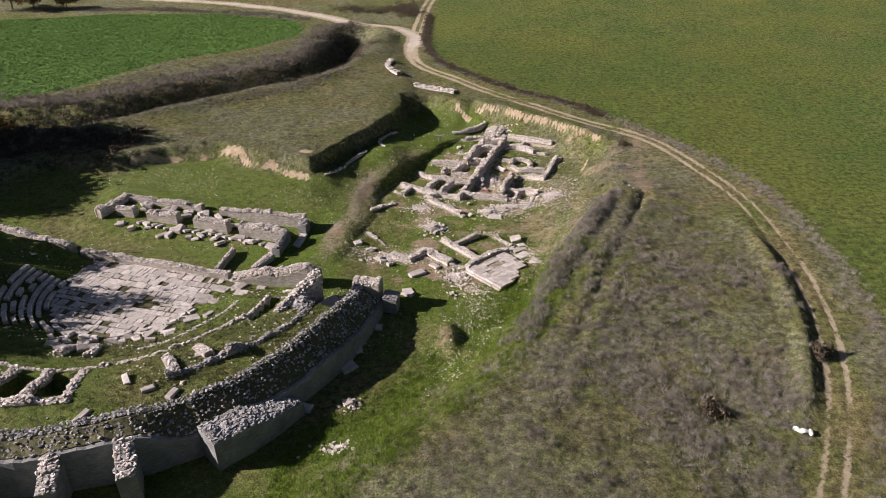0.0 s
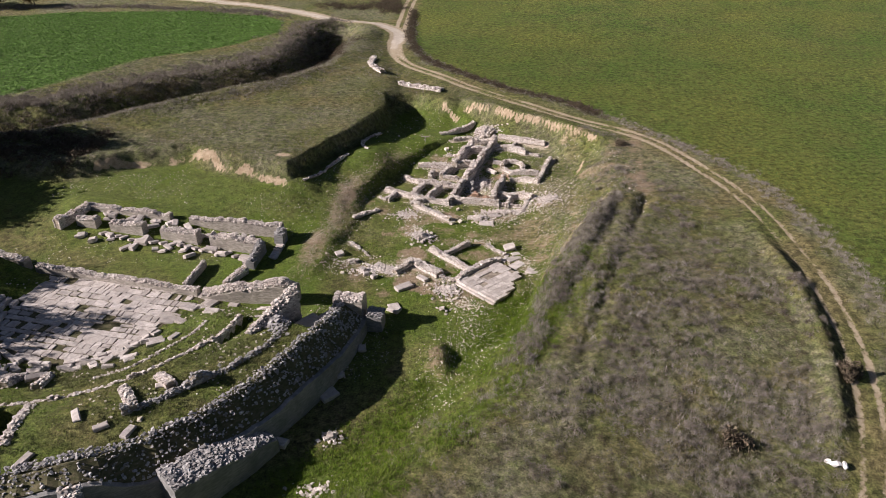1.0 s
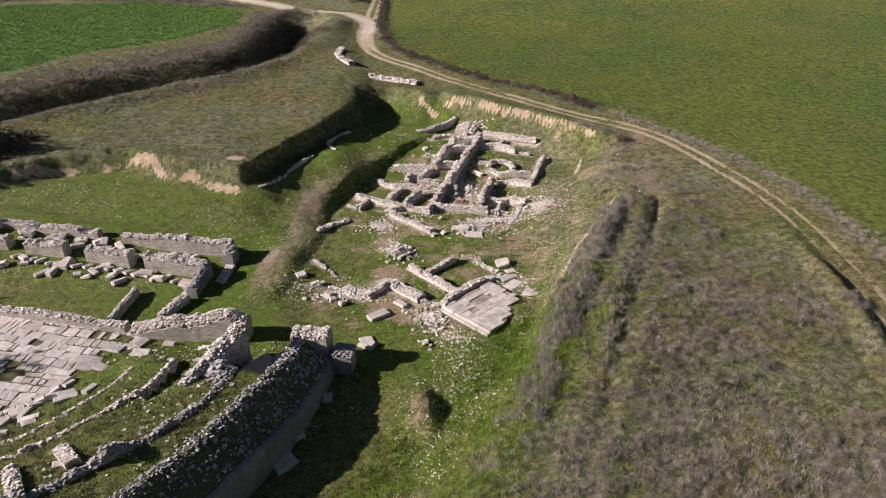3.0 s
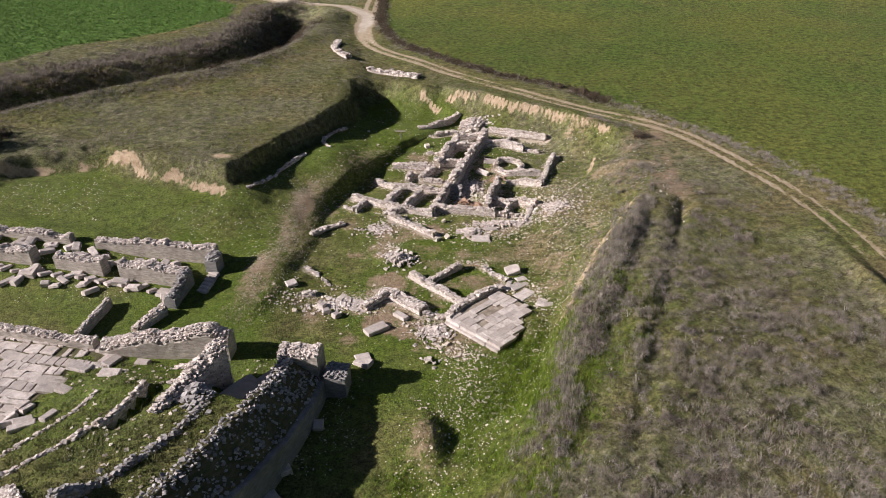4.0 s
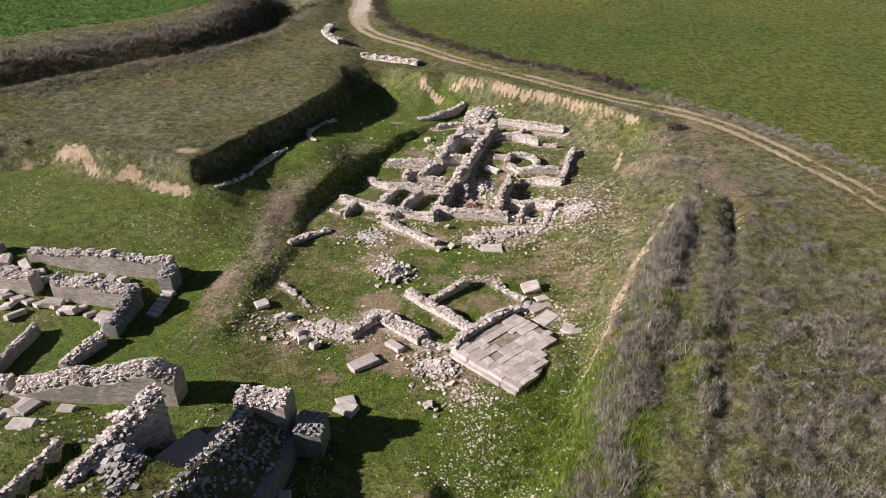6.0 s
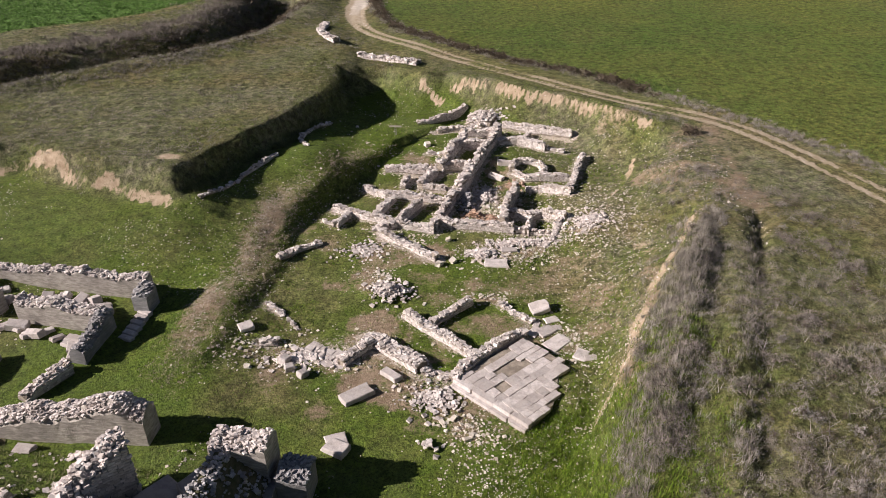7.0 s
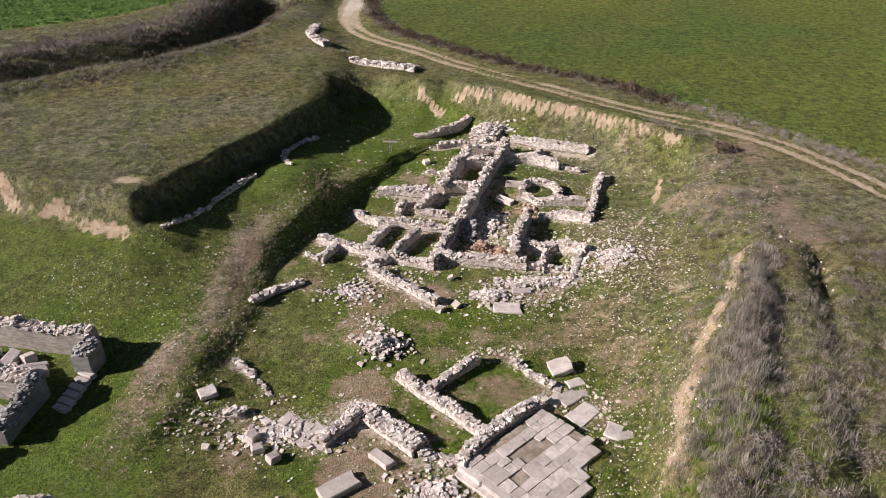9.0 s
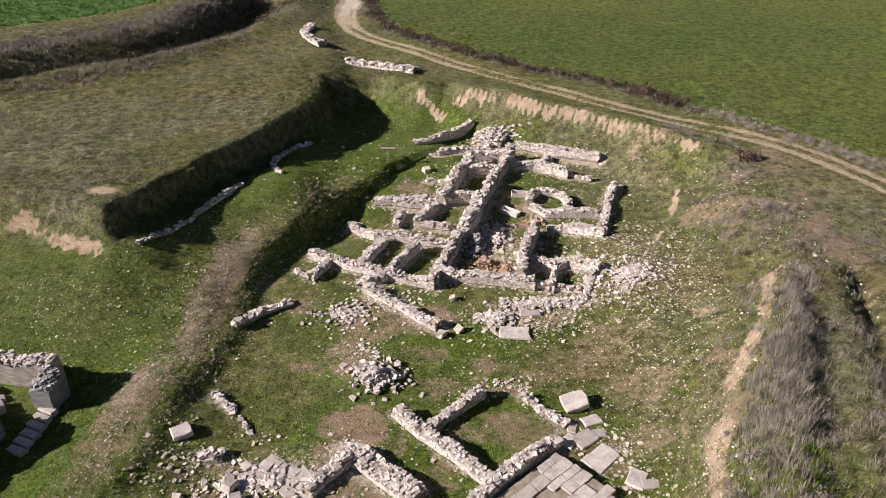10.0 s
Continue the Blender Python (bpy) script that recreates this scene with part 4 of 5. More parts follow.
    # the east stretch gets the shade-toned stone, the rear one the pale stone
    ring_wall("outer_wall", "tall curved outer wall of the theatre with rubble crown", [(27.6, 5.4), (27.9, 3.6), (28.05, 1.8), (28.1, 0)] + [(28.1 * math.cos(radians(a)), 28.1 * math.sin(radians(a))) for a in range(-5, -76, -4)], 29, M_STONE_GREY_SHADE)
    ring_wall("outer_wall", "tall curved outer wall of the theatre with rubble crown", [(28.1 * math.cos(radians(a)), 28.1 * math.sin(radians(a))) for a in range(-75, -140, -4)], 30, M_STONE)
    # the end of the seat bank and the entrance pier
    R("seat_bank_end", "broken heap-like end of the vaulted seat bank", thp((22.1, 2.8), (21.3, 1.9), (20.5, 0.8), (20.1, -0.8), (19.8, -2.6)), 1.3, (5.2, 4.5, 3.7, 3.3, 3.1), 31, face_stones=True, ragged=0.3, size=0.26, peak=0.7, mat_core=M_WALL_GREY_SHADE)
    R("entrance_pier", "squat masonry pier beside the side entrance", thp((24.9, 5.4), (27.9, 5.5)), 1.5, (2.9, 3.1), 32, face_stones=False, ragged=0.2, mat_stone=M_STONE, peak=0.35)
    R("buttress", "square masonry buttress with flat dark top", thp((28.3, 5.3), (29.8, 5.5)), 1.8, (1.6, 1.4), 33, face_stones=False, ragged=0.1, mat_core=M_WALL_GREY_SHADE, mat_stone=M_STONE_GREY_SHADE)
    for k, (ang, out, thick, z0, z1) in enumerate(((-53, 31.6, 1.5, 4.1, 2.9), (-63.4, 31.5, 1.4, 4.1, 2.9), (-74, 31.4, 1.4, 4.1, 2.9))):
        c, s = math.cos(radians(ang)), math.sin(radians(ang))
        R("buttress", "sloping rubble buttress against the theatre's outer wall", thp((28.6 * c, 28.6 * s), (out * c, out * s)), thick, (z0, z1), 34 + k, mat_core=M_WALL_GREY_SHADE, mat_stone=M_STONE, face_stones=False, size=0.28, ragged=0.35)
    R("buttress", "broad wedge of broken buttress with a rubble top", [th(q * math.cos(radians(a)), q * math.sin(radians(a))) for q, a in ((29.9, -41.5), (29.5, -36), (29.1, -30), (28.7, -25))], 2.8, (3.0, 2.8, 2.2, 1.5), 44, mat_core=M_WALL_GREY_SHADE, mat_stone=M_STONE_GREY_SHADE, face_stones=False, size=0.26, ragged=0.3)
    # radial stubs on the bank
    for k, (r0, r1, ang, hgt) in enumerate(((19.0, 21.9, -33.5, 0.45), (19.3, 22.8, -42, 0.5), (17.6, 22.6, -63.8, 0.35), (17.6, 22.6, -73.5, 0.35), (17.6, 22.6, -83.5, 0.35), (11.5, 13.6, -80, 0.5), (11.2, 13.8, -68, 0.5))):
        c, s = math.cos(radians(ang)), math.sin(radians(ang))
        p = thp((r0 * c, r0 * s), (r1 * c, r1 * s))
        R("radial_wall", "short radial wall stub on the grassy seat bank", p, 0.85, tops(p, hgt), 45 + k)


def orchestra():
    """Paved floor, its kerb and the seat rows."""
    r = random.Random(5)
    base = new("orchestra_floor")
    base.location = (CX, CY, 0.0)
    tagged(base, "semicircular floor of worn pale stone paving", "paved floor", kind="structure")
    bed_v, bed_f = [], []
    for k in range(49):
        a = radians(-180 + 180 * k / 48)
        bed_v.append((*[c - o for c, o in zip(th(8.6 * math.cos(a), 8.6 * math.sin(a)), (CX, CY))], 0.10))
    for u, v in ((12.5, 0), (14, 2.5), (12, 5.4), (-9.5, 5.4)):
        bed_v.append((*[c - o for c, o in zip(th(u, v), (CX, CY))], 0.10))
    mesh_ob("bed", bed_v, [tuple(range(len(bed_v)))], M_SOIL, base)
    data = slab_data("paving_slab", M_SLAB, 10, 0.15)
    v = -8.2
    while v < 5.0:
        row = r.uniform(0.5, 1.15)
        u = -9.6 + r.uniform(0, 0.6)
        while u < 13.5:
            ln = r.choice((r.uniform(0.4, 0.8), r.uniform(0.7, 1.7)))
            uc, vc = u + ln / 2, v + row / 2 + 0.10 * math.sin(u * 0.5 + v)
            inside = (math.hypot(uc, vc) < 8.1) if vc < 0.5 else (-9 < uc < 12.2 - 0.4 * abs(vc - 2.5))
            if inside and r.random() > 0.06 + 0.35 * (math.hypot(uc - 3.0, vc + 1.5) < 1.3):
                ob = new("paving_slab", data[r.randrange(10)])
                ob.parent = base
                x, y = th(uc, vc)
                ob.matrix_local = pose(x - CX, y - CY, 0.06 + r.uniform(-0.012, 0.02), r.uniform(-0.6, 0.6), r.uniform(-0.6, 0.6), math.degrees(TURN_T) + 5 * math.sin(u * 0.35) * (v < 1) + r.uniform(-3, 3)) @ Matrix.Diagonal((ln - r.uniform(0.02, 0.14), row - r.uniform(0.02, 0.2), 0.15, 1))
            u += ln
        v += row
    for k, (rad, z, a0, a1) in enumerate(((8.55, 0.42, -178, -12), (9.3, 0.62, -178, -110), (10.05, 0.86, -178, -116), (10.8, 1.12, -178, -122), (11.55, 1.38, -178, -126), (12.3, 1.66, -178, -130), (13.05, 1.95, -178, -134))):
        row = new("seat_row")
        row.location = (CX, CY, 0)
        tagged(row, "curved row of worn stone seat blocks", "seating", "stone seat rows")
        a = a0
        while a < a1:
            step = math.degrees(r.uniform(0.8, 1.35) / rad)
            if r.random() > (0.10 if k else 0.16):
                c, s = math.cos(radians(a + step / 2)), math.sin(radians(a + step / 2))
                x, y = th(rad * c, rad * s)
                ob = new("seat_block", slab_data("seat_block", M_SLAB)[r.randrange(6)])
                ob.parent = row
                ob.matrix_local = pose(x - CX, y - CY, z - 0.42 + r.uniform(-0.03, 0.03), r.uniform(-3, 3), r.uniform(-3, 3), math.degrees(TURN_T) + a + step / 2 + 90) @ Matrix.Diagonal((radians(step) * rad - 0.04, 0.46, 0.50, 1))
            a += step


def fallen_stones():
    """Loose blocks and slabs lying about the theatre."""
    r = random.Random(9)
    for k in range(46):                      # broken kerb and seats beside the floor
        a = r.uniform(-100, -8)
        rad = r.uniform(8.8, 12.4)
        x, y = th(rad * math.cos(radians(a)), rad * math.sin(radians(a)))
        block("fallen_block", "tumbled pale seat block in the grass", x, y, r.uniform(0.7, 1.8), r.uniform(0.4, 0.7), r.uniform(0.2, 0.42), math.degrees(TURN_T) + a + 90 + r.uniform(-35, 35), (r.uniform(-18, 18), r.uniform(-14, 14)), group="fallen seat blocks")
    for u, v, s in ((9.6, 3.0, 1.7), (11.5, 4.2, 1.3), (12.5, 2.6, 1.5), (13.8, 4.6, 1.1), (8.9, 0.6, 1.6), (10.6, 0.2, 1.3)):
        block("fallen_slab", "large flat pale slab fallen beside the stage", *th(u, v), s, s * 0.6, 0.25, r.uniform(0, 180), (r.uniform(-8, 8), r.uniform(-8, 8)), category="stone slab", group="fallen slabs")
    for k in range(64):                      # between the stage walls
        u, v = r.uniform(-11.5, 11.3), r.choice((r.uniform(15.9, 17.6), r.uniform(15.9, 17.6), r.uniform(11.8, 14.0)))
        block("fallen_block", "tumbled grey-white block inside the stage building", *th(u, v), r.uniform(0.7, 1.5), r.uniform(0.45, 0.8), r.uniform(0.22, 0.5), r.uniform(0, 180), (r.uniform(-15, 15), r.uniform(-15, 15)), group="stage blocks")
    for k in range(20):
        block("drum_block", "leaning row of dressed stone blocks", *th(-8.5 + 1.05 * k + r.uniform(-0.2, 0.2), 13.4 + r.uniform(-0.25, 0.25)), r.uniform(0.7, 1.2), r.uniform(0.4, 0.65), 0.26, math.degrees(TURN_T) + 70 + r.uniform(-14, 14), (0, r.uniform(4, 16)), group="row of blocks")
    for k in range(6):
        block("step_block", "shaded stone step beside the stage end", *th(13.0 + 0.05 * k, 17.2 - 0.52 * k), 1.0, 0.42, 0.28, math.degrees(TURN_T) - 10, group="stage steps")
    for u, v, sx, sy in ((23.4, 1.9, 2.8, 1.5), (24.9, 1.5, 2.4, 1.2), (25.0, 4.0, 2.9, 1.0)):
        block("lintel_slab", "large flat lintel slab in the side entrance", *th(u, v), sx, sy, 0.3, math.degrees(TURN_T) + 70, (10, 6), category="stone slab", group="entrance slabs", z=1.28)
    for a, rad, s in ((-48, 23.4, 1.1), (-52, 21.6, 1.5), (-44, 24.8, 1.2), (-60, 25.0, 1.6), (-35, 21, 0.9)):
        block("fallen_block", "single pale block on the grassy seat bank", *th(rad * math.cos(radians(a)), rad * math.sin(radians(a))), s, 0.55, 0.3, r.uniform(0, 180), (r.uniform(-8, 8), 0), group="bank blocks")
    for x, y, s in ((-9.5, 53.2, 1.7), (-8.9, 55.9, 1.2), (-7.1, 59.7, 0.9), (-4.4, 66.6, 1.3), (-12.6, 47.6, 1.2)):
        block("fallen_slab", "fallen slab lying in the wall's shade", x, y, s, s * 0.75, 0.35, r.uniform(0, 180), (r.uniform(-6, 6), r.uniform(-12, 12)), category="stone slab", group="shaded slabs")


theatre_walls()
orchestra()
fallen_stones()


# ---------------------------------------------------------------- dug houses and baths
def dug_walls():
    R = rubble_wall
    rel = lambda pts, h: [ground_z(*p) + h for p in pts]
    R("ruin_wall", "clean-topped white wall stub slanting through the grass", [(0.7, 113.0), (1.9, 113.1), (6.2, 116.2)], 0.45, rel([(0.7, 113.0), (1.9, 113.1), (6.2, 116.2)], 0.38), 200, size=0.3, ragged=0.12, peak=0.05)
    for k, (pts, w, h) in enumerate(BATH_WALLS):
        R("ruin_wall", "tall ruined spine wall of a dug bath house" if h > 0.9 else "low ruined rubble wall of a dug bath house", pts, w * 0.72, rel(pts, h), 201 + k, size=0.20 + 0.05 * (k % 3 == 0), ragged=0.25 + 0.35 * (h > 0.8), peak=0.1 + 0.15 * (h > 0.9), caps=True)
    R("apse_wall", "small curved apse wall of pale stones", APSE, 0.5, rel(APSE, 0.55), 251, size=0.25, ragged=0.12)
    for k, (pts, w, top) in enumerate((([(6.3, 113.8), (7.8, 113.4), (9.1, 112.5)], 2.4, 0.6), ([(7.4, 112.2), (8.8, 111.6)], 1.6, 0.6))):
        R("rubble_heap", "spreading heap of pale tumbled wall rubble", pts, w, rel(pts, top), 256 + k, size=0.26, ragged=0.6, peak=0.5, category="heap")
    R("lintel_wall", "short isolated wall stub of pale slabs", [(-10.5, 86.6), (-9.3, 88.2), (-7.5, 89.3)], 0.5, rel([(-10.5, 86.6), (-9.3, 88.2), (-7.5, 89.3)], 0.28), 242, size=0.34, ragged=0.1, peak=0.04)
    for k, (pts, w, h) in enumerate(WALLS_HOUSE):
        R("ruin_wall", "low ruined dry-looking rubble wall of a dug house", pts, w, rel(pts, h), 260 + k, size=0.19, ragged=0.22, caps=True)
    trench = [([(-17.5, 92.6), (-16.1, 94.8), (-15.0, 97.7), (-12.6, 101.8)], 0.35), ([(-10.0, 103.6), (-10.9, 106.0), (-10.8, 107.6), (-10.2, 109.3), (-8.5, 111.5)], 0.4)]
    for k, (pts, w) in enumerate(trench):
        R("trench_wall", "low pale wall footing along the foot of the bank", pts, w, [ground_z(*p) + 0.14 for p in pts], 280 + k, size=0.3, ragged=0.2, peak=0.04)
    R("stone_row", "long heaped row of white field stones", [(-6.2, 130.4), (-3, 128.4), (1, 126)], 1.3, [ground_z(-3, 128.4) + 0.45] * 3, 285, size=0.42)
    R("stone_row", "heaped row of white field stones by the track", [(-11.8, 145), (-12.2, 141), (-10.8, 137.2), (-9.6, 135.6)], 1.0, [ground_z(-11, 139) + 0.35] * 4, 286, size=0.45)


def paved_room():
    """The corner room with its floor of large slabs on a low plinth."""
    r = random.Random(21)
    A, B, D = Vector((2.5, 71.8)), Vector((6.9, 75.3)), Vector((6.4, 67.7))
    e, f = (B - A), (D - A)
    base = new("paved_platform")
    base.location = (A.x, A.y, 0)
    tagged(base, "raised platform paved with large pale flagstones", "paved platform")
    c = [A, A + e * 0.99, A + e * 0.98 + f * 0.55, A + e * 0.34 + f * 0.96, A + f]
    verts = [(p.x - A.x, p.y - A.y, z) for z in (-0.9, -0.03) for p in c]
    mesh_ob("plinth", verts, [(4, 3, 2, 1, 0), (5, 6, 7, 8, 9)] + [(i, (i + 1) % 5, 5 + (i + 1) % 5, 5 + i) for i in range(5)], M_BED, base)
    data = slab_data("flagstone", M_SLAB, 9, 0.08, 0.02)
    ang = math.degrees(math.atan2(e.y, e.x))
    le, lf = e.length, f.length
    q = 0.0
    fn, en = f.normalized(), e.normalized()
    while q < lf - 0.3:
        w = min(r.uniform(0.40, 0.72), lf - q)
        p = 0.0
        while p < le - 0.2:
            ln = min(r.uniform(0.45, 1.1), le - p)
            if p + ln > le - 0.3:
                ln = le - p
            pc, qc = (p + ln / 2) / le, (q + w / 2) / lf
            hole = (abs(pc - 0.52) < 0.17 and 0.16 < qc < 0.36) or (0.3 < pc < 0.8 and qc < 0.12) or (qc > 0.5 and pc > np.interp(qc, [0.53, 0.67, 0.94, 1.0], [1.0, 0.85, 0.40, 0.2])) or r.random() < 0.03
            if not hole:
                o = en * (p + ln / 2) + fn * (q + w / 2)
                ob = new("flagstone", data[r.randrange(9)])
                ob.parent = base
                ob.matrix_local = pose(o.x, o.y, -0.19 + r.uniform(-0.015, 0.03), r.uniform(-1, 1), r.uniform(-1, 1), ang + r.uniform(-2, 2)) @ Matrix.Diagonal((ln - r.uniform(0.0, 0.05), w - r.uniform(0.0, 0.05), 0.23, 1))
            p += ln
        q += w
    p = 0.0
    while p < lf - 0.1:                      # the two steps along its open side
        ln = min(r.uniform(1.1, 1.7), lf - p)
        for k, z in ((0, -0.32), (1, -0.56)):
            o = fn * (p + ln / 2) - en * (0.18 + 0.34 * k)
            ob = new("kerb_stone", slab_data("kerb_stone", M_SLAB)[r.randrange(6)])
            ob.parent = base
            ob.matrix_local = pose(o.x, o.y, z, 0, 0, math.degrees(math.atan2(fn.y, fn.x))) @ Matrix.Diagonal((ln - 0.04, 0.5 - 0.14 * k, 0.34, 1))
        p += ln


def dug_things():
    r = random.Random(33)
    block("fallen_slab", "large thick dressed slab lying on grass", -3.6, 70.9, 1.9, 1.0, 0.36, 33, category="stone slab", seed=1)
    block("fallen_block", "dressed block beside the rubble wall", -1.6, 72.6, 1.35, 0.6, 0.36, -46, seed=2)
    block("fallen_slab", "upright-leaning pale slab by the flagstones", 8.6, 79.0, 1.35, 1.1, 0.35, 10, (6, -12), category="stone slab", seed=3)
    for x, y, s, t in ((9.2, 77.8, 1.0, 20), (9.1, 75.2, 1.7, 40), (8.6, 76.5, 1.3, 35), (7.8, 76.4, 1.0, 50), (9.3, 76.9, 0.8, 5), (10.4, 73.8, 1.2, 60), (10.9, 73.4, 0.8, 0), (8.1, 77.3, 0.7, 70)):
        block("flat_slab", "flat pale slab lying outside the paved room", x, y, s, s * 0.7, 0.18, t, (r.uniform(-4, 4), r.uniform(-4, 4)), category="stone slab", group="flat slabs", sink=0.11)
    block("fallen_block", "grey dressed block at the dig's edge", -11.3, 77.8, 0.95, 0.8, 0.3, 30, (8, 0), seed=4)
    block("flat_slab", "broad flat slab on the rubble spread", 6.3, 85.3, 1.8, 1.1, 0.22, -8, category="stone slab", seed=5)
    block("flat_slab", "long narrow slab on the rubble spread", 7.5, 87.3, 1.2, 0.6, 0.22, 0, category="stone slab", seed=6)
    block("flat_slab", "broken slab half in shade", -4.5, 67.3, 1.2, 1.0, 0.2, 15, category="stone slab", seed=7)
    for k in range(30):
        t = r.random()
        x, y = -8.0 + 3.2 * t + r.uniform(-0.4, 0.4), 75.9 - 1.5 * t + r.uniform(-0.9, 0.8)
        block("flat_slab", "worn flat slab in the collapsed wall", x, y, r.uniform(0.5, 1.1), r.uniform(0.4, 0.7), 0.15, -38 + r.choice((0, 0, 90)) + r.uniform(-14, 14), (r.uniform(-6, 6), r.uniform(-6, 6)), category="stone slab", group="collapsed slabs", sink=0.145)
    for x, y, t in ((-7.9, 73.6, 20), (-8.3, 74.4, 60), (-7.0, 72.9, 40)):
        block("fallen_block", "squared block tipped on the rubble", x, y, 0.6, 0.5, 0.45, t, (8, 5), seed=5)
    for k, (x, y, q) in enumerate(((2.8, 89.1, 0.5), (3.0, 85.7, 0.55), (1.9, 85.3, 0.65), (1.6, 107.5, 0.7))):
        st = Stones(640 + k)
        st.add(0, 0, q * 0.22, q * 1.1, q * 0.9, q * 0.75, None, 0.3, 0.5)
        stone = st.finish("field_stone", M_PEBBLE)
        stone.location = (x, y, ground_z(x, y))
        tagged(stone, "single rough pale stone standing in the grass", "stone")
    for x, y, t in ((9.0, 102.4, -8), (7.9, 100.2, -38)):
        thing = new("stone_trough")
        thing.matrix_world = pose(x, y, ground_z(x, y) + 0.05, 0, 4, t)
        bm = bmesh.new()
        bmesh.ops.create_cube(bm, size=1, matrix=Matrix.Diagonal((1.5, 0.6, 0.45, 1)) @ Matrix.Translation((0, 0, 0.4)))
        top = max(bm.faces, key=lambda q: q.calc_center_median().z)
        bmesh.ops.inset_region(bm, faces=[top], thickness=0.12)
        for v in top.verts:
            v.co.z -= 0.35
        bmesh.ops.bevel(bm, geom=list(bm.edges), offset=0.03, segments=1, affect="EDGES")
        part("trough_body", bm, M_SLAB, thing)
        tagged(thing, "pale hollowed stone trough among the walls", "stone trough", "troughs")
    heaps = (("rubble_heap", "low heap of pale broken stones", 7.8, 113.0, 2.2, 1.4, 0.5, 420, M_STONE), ("rubble_heap", "heap of broken stones on a grassy rise", -1.9, 81.3, 1.7, 1.4, 0.45, 240, M_STONE),
             ("brick_heap", "reddish heap of fallen brick and mortar", 5.3, 93.6, 1.0, 0.9, 0.8, 140, M_BRICK), ("brick_heap", "reddish mortar and brick debris in the baths", 6.6, 92.6, 1.0, 1.2, 0.3, 90, M_BRICK),
             ("brick_heap", "reddish collapsed floor debris in the baths", 9.3, 98.6, 1.4, 0.8, 0.35, 110, M_BRICK),
             ("rubble_heap", "heap of pale rubble beside the slope", -8.6, 48.2, 1.2, 0.9, 0.5, 90, M_STONE), ("rubble_heap", "pile of pale flat stones on grass", 0.5, 66.5, 0.9, 0.8, 0.35, 26, M_STONE),
             ("rubble_heap", "spread of pale broken stones below the baths", 8.6, 88.2, 3.6, 0.9, 0.3, 760, M_STONE), ("rubble_heap", "spread of small pale stones at the wall's foot", 1.0, 70.3, 2.2, 1.6, 0.15, 420, M_STONE),
             ("rubble_heap", "collapsed wall spread of pale stones", -7.4, 74.6, 3.0, 1.3, 0.05, 300, M_STONE), ("rubble_heap", "spill of small stones on the slope", -9.0, 42.3, 2.2, 1.2, 0.2, 90, M_STONE))
    heaps += (("rubble_heap", "pinkish rubble and mortar filling a bath room", 6.6, 97.0, 1.2, 2.2, 0.35, 340, M_STONE), ("rubble_heap", "grey rubble slope falling from the spine wall", 4.9, 96.0, 0.8, 1.9, 0.9, 260, M_STONE_GREY_SHADE), ("rubble_heap", "small pale gravelly heap below the baths", 5.4, 86.8, 1.4, 1.0, 0.3, 420, M_STONE), ("rubble_heap", "scatter of tumbled stones between bath walls", 0.4, 102.6, 2.2, 0.6, 0.15, 170, M_STONE), ("rubble_heap", "spill of broken stones east of the baths", 14.2, 89.6, 2.2, 1.8, 0.2, 420, M_STONE), ("rubble_heap", "small stones spread below the long low wall", -4.0, 88.0, 2.4, 1.6, 0.08, 260, M_STONE))
    # the first spill's stone colour holds the shade on the vault's east side
    heaps += (("rubble_heap", "dark spill of rubble from the vault's end", *th(21.4, -0.2), 1.2, 1.8, 0.6, 260, M_STONE_GREY_SHADE), ("rubble_heap", "loose spill of stones along the vault's end", *th(17.4, 5.0), 1.6, 0.5, 0.25, 200, M_STONE), ("rubble_heap", "pale rubble slope below the broken vault", *th(19.4, 2.2), 1.2, 1.4, 0.4, 260, M_STONE))
    for name, label, x, y, rx, ry, h, n, mat in heaps:
        thing = new(name)
        thing.location = (x, y, ground_z(x, y))
        st = Stones(int(abs(x * 13 + y * 7)))
        for _ in range(n):
            a, q = st.r.uniform(0, 6.3), min(1.5, abs(st.r.gauss(0, 0.55))) * (1 + 0.25 * math.sin(3 * st.r.random() * 6.3))
            px, py = rx * q * math.cos(a), ry * q * math.sin(a)
            z = ground_z(x + px, y + py) - thing.location.z + h * max(0, 1 - q) * st.r.uniform(0.5, 1.0)
            s = st.r.choice((0.09, 0.12, 0.16, 0.21, 0.30) if h < 0.4 else (0.12, 0.16, 0.2, 0.26, 0.36)) * st.r.uniform(0.8, 1.2)
            st.add(px, py, z + 0.02, s * 1.2, s, s * 0.55)
        tagged(st.finish("rubble", mat, thing), kind="stuff")
        tagged(thing, label, "rubble")
    # the information desk: two posts and a sloping board
    desk = new("information_desk")
    desk.matrix_world = pose(-1.6, 109.2, ground_z(-1.6, 109.2), 0, 0, -8)
    for x in (-0.06, 0.06):
        bm = bmesh.new()
        bmesh.ops.create_cube(bm, size=1, matrix=Matrix.Translation((x, 0, 0.42)) @ Matrix.Diagonal((0.06, 0.06, 0.96, 1)))
        part("post", bm, M_METAL, desk)
    bm = bmesh.new()
    bmesh.ops.create_cube(bm, size=1, matrix=Matrix.Translation((0, -0.02, 0.95)) @ Euler((radians(20), 0, 0)).to_matrix().to_4x4() @ Matrix.Diagonal((1.3, 0.26, 0.04, 1)))
    bmesh.ops.bevel(bm, geom=list(bm.edges), offset=0.008, segments=1, affect="EDGES")
    part("board", bm, M_BOARD, desk, "faded sloping board")
    tagged(desk, "small information desk with sloping board on posts", "sign")
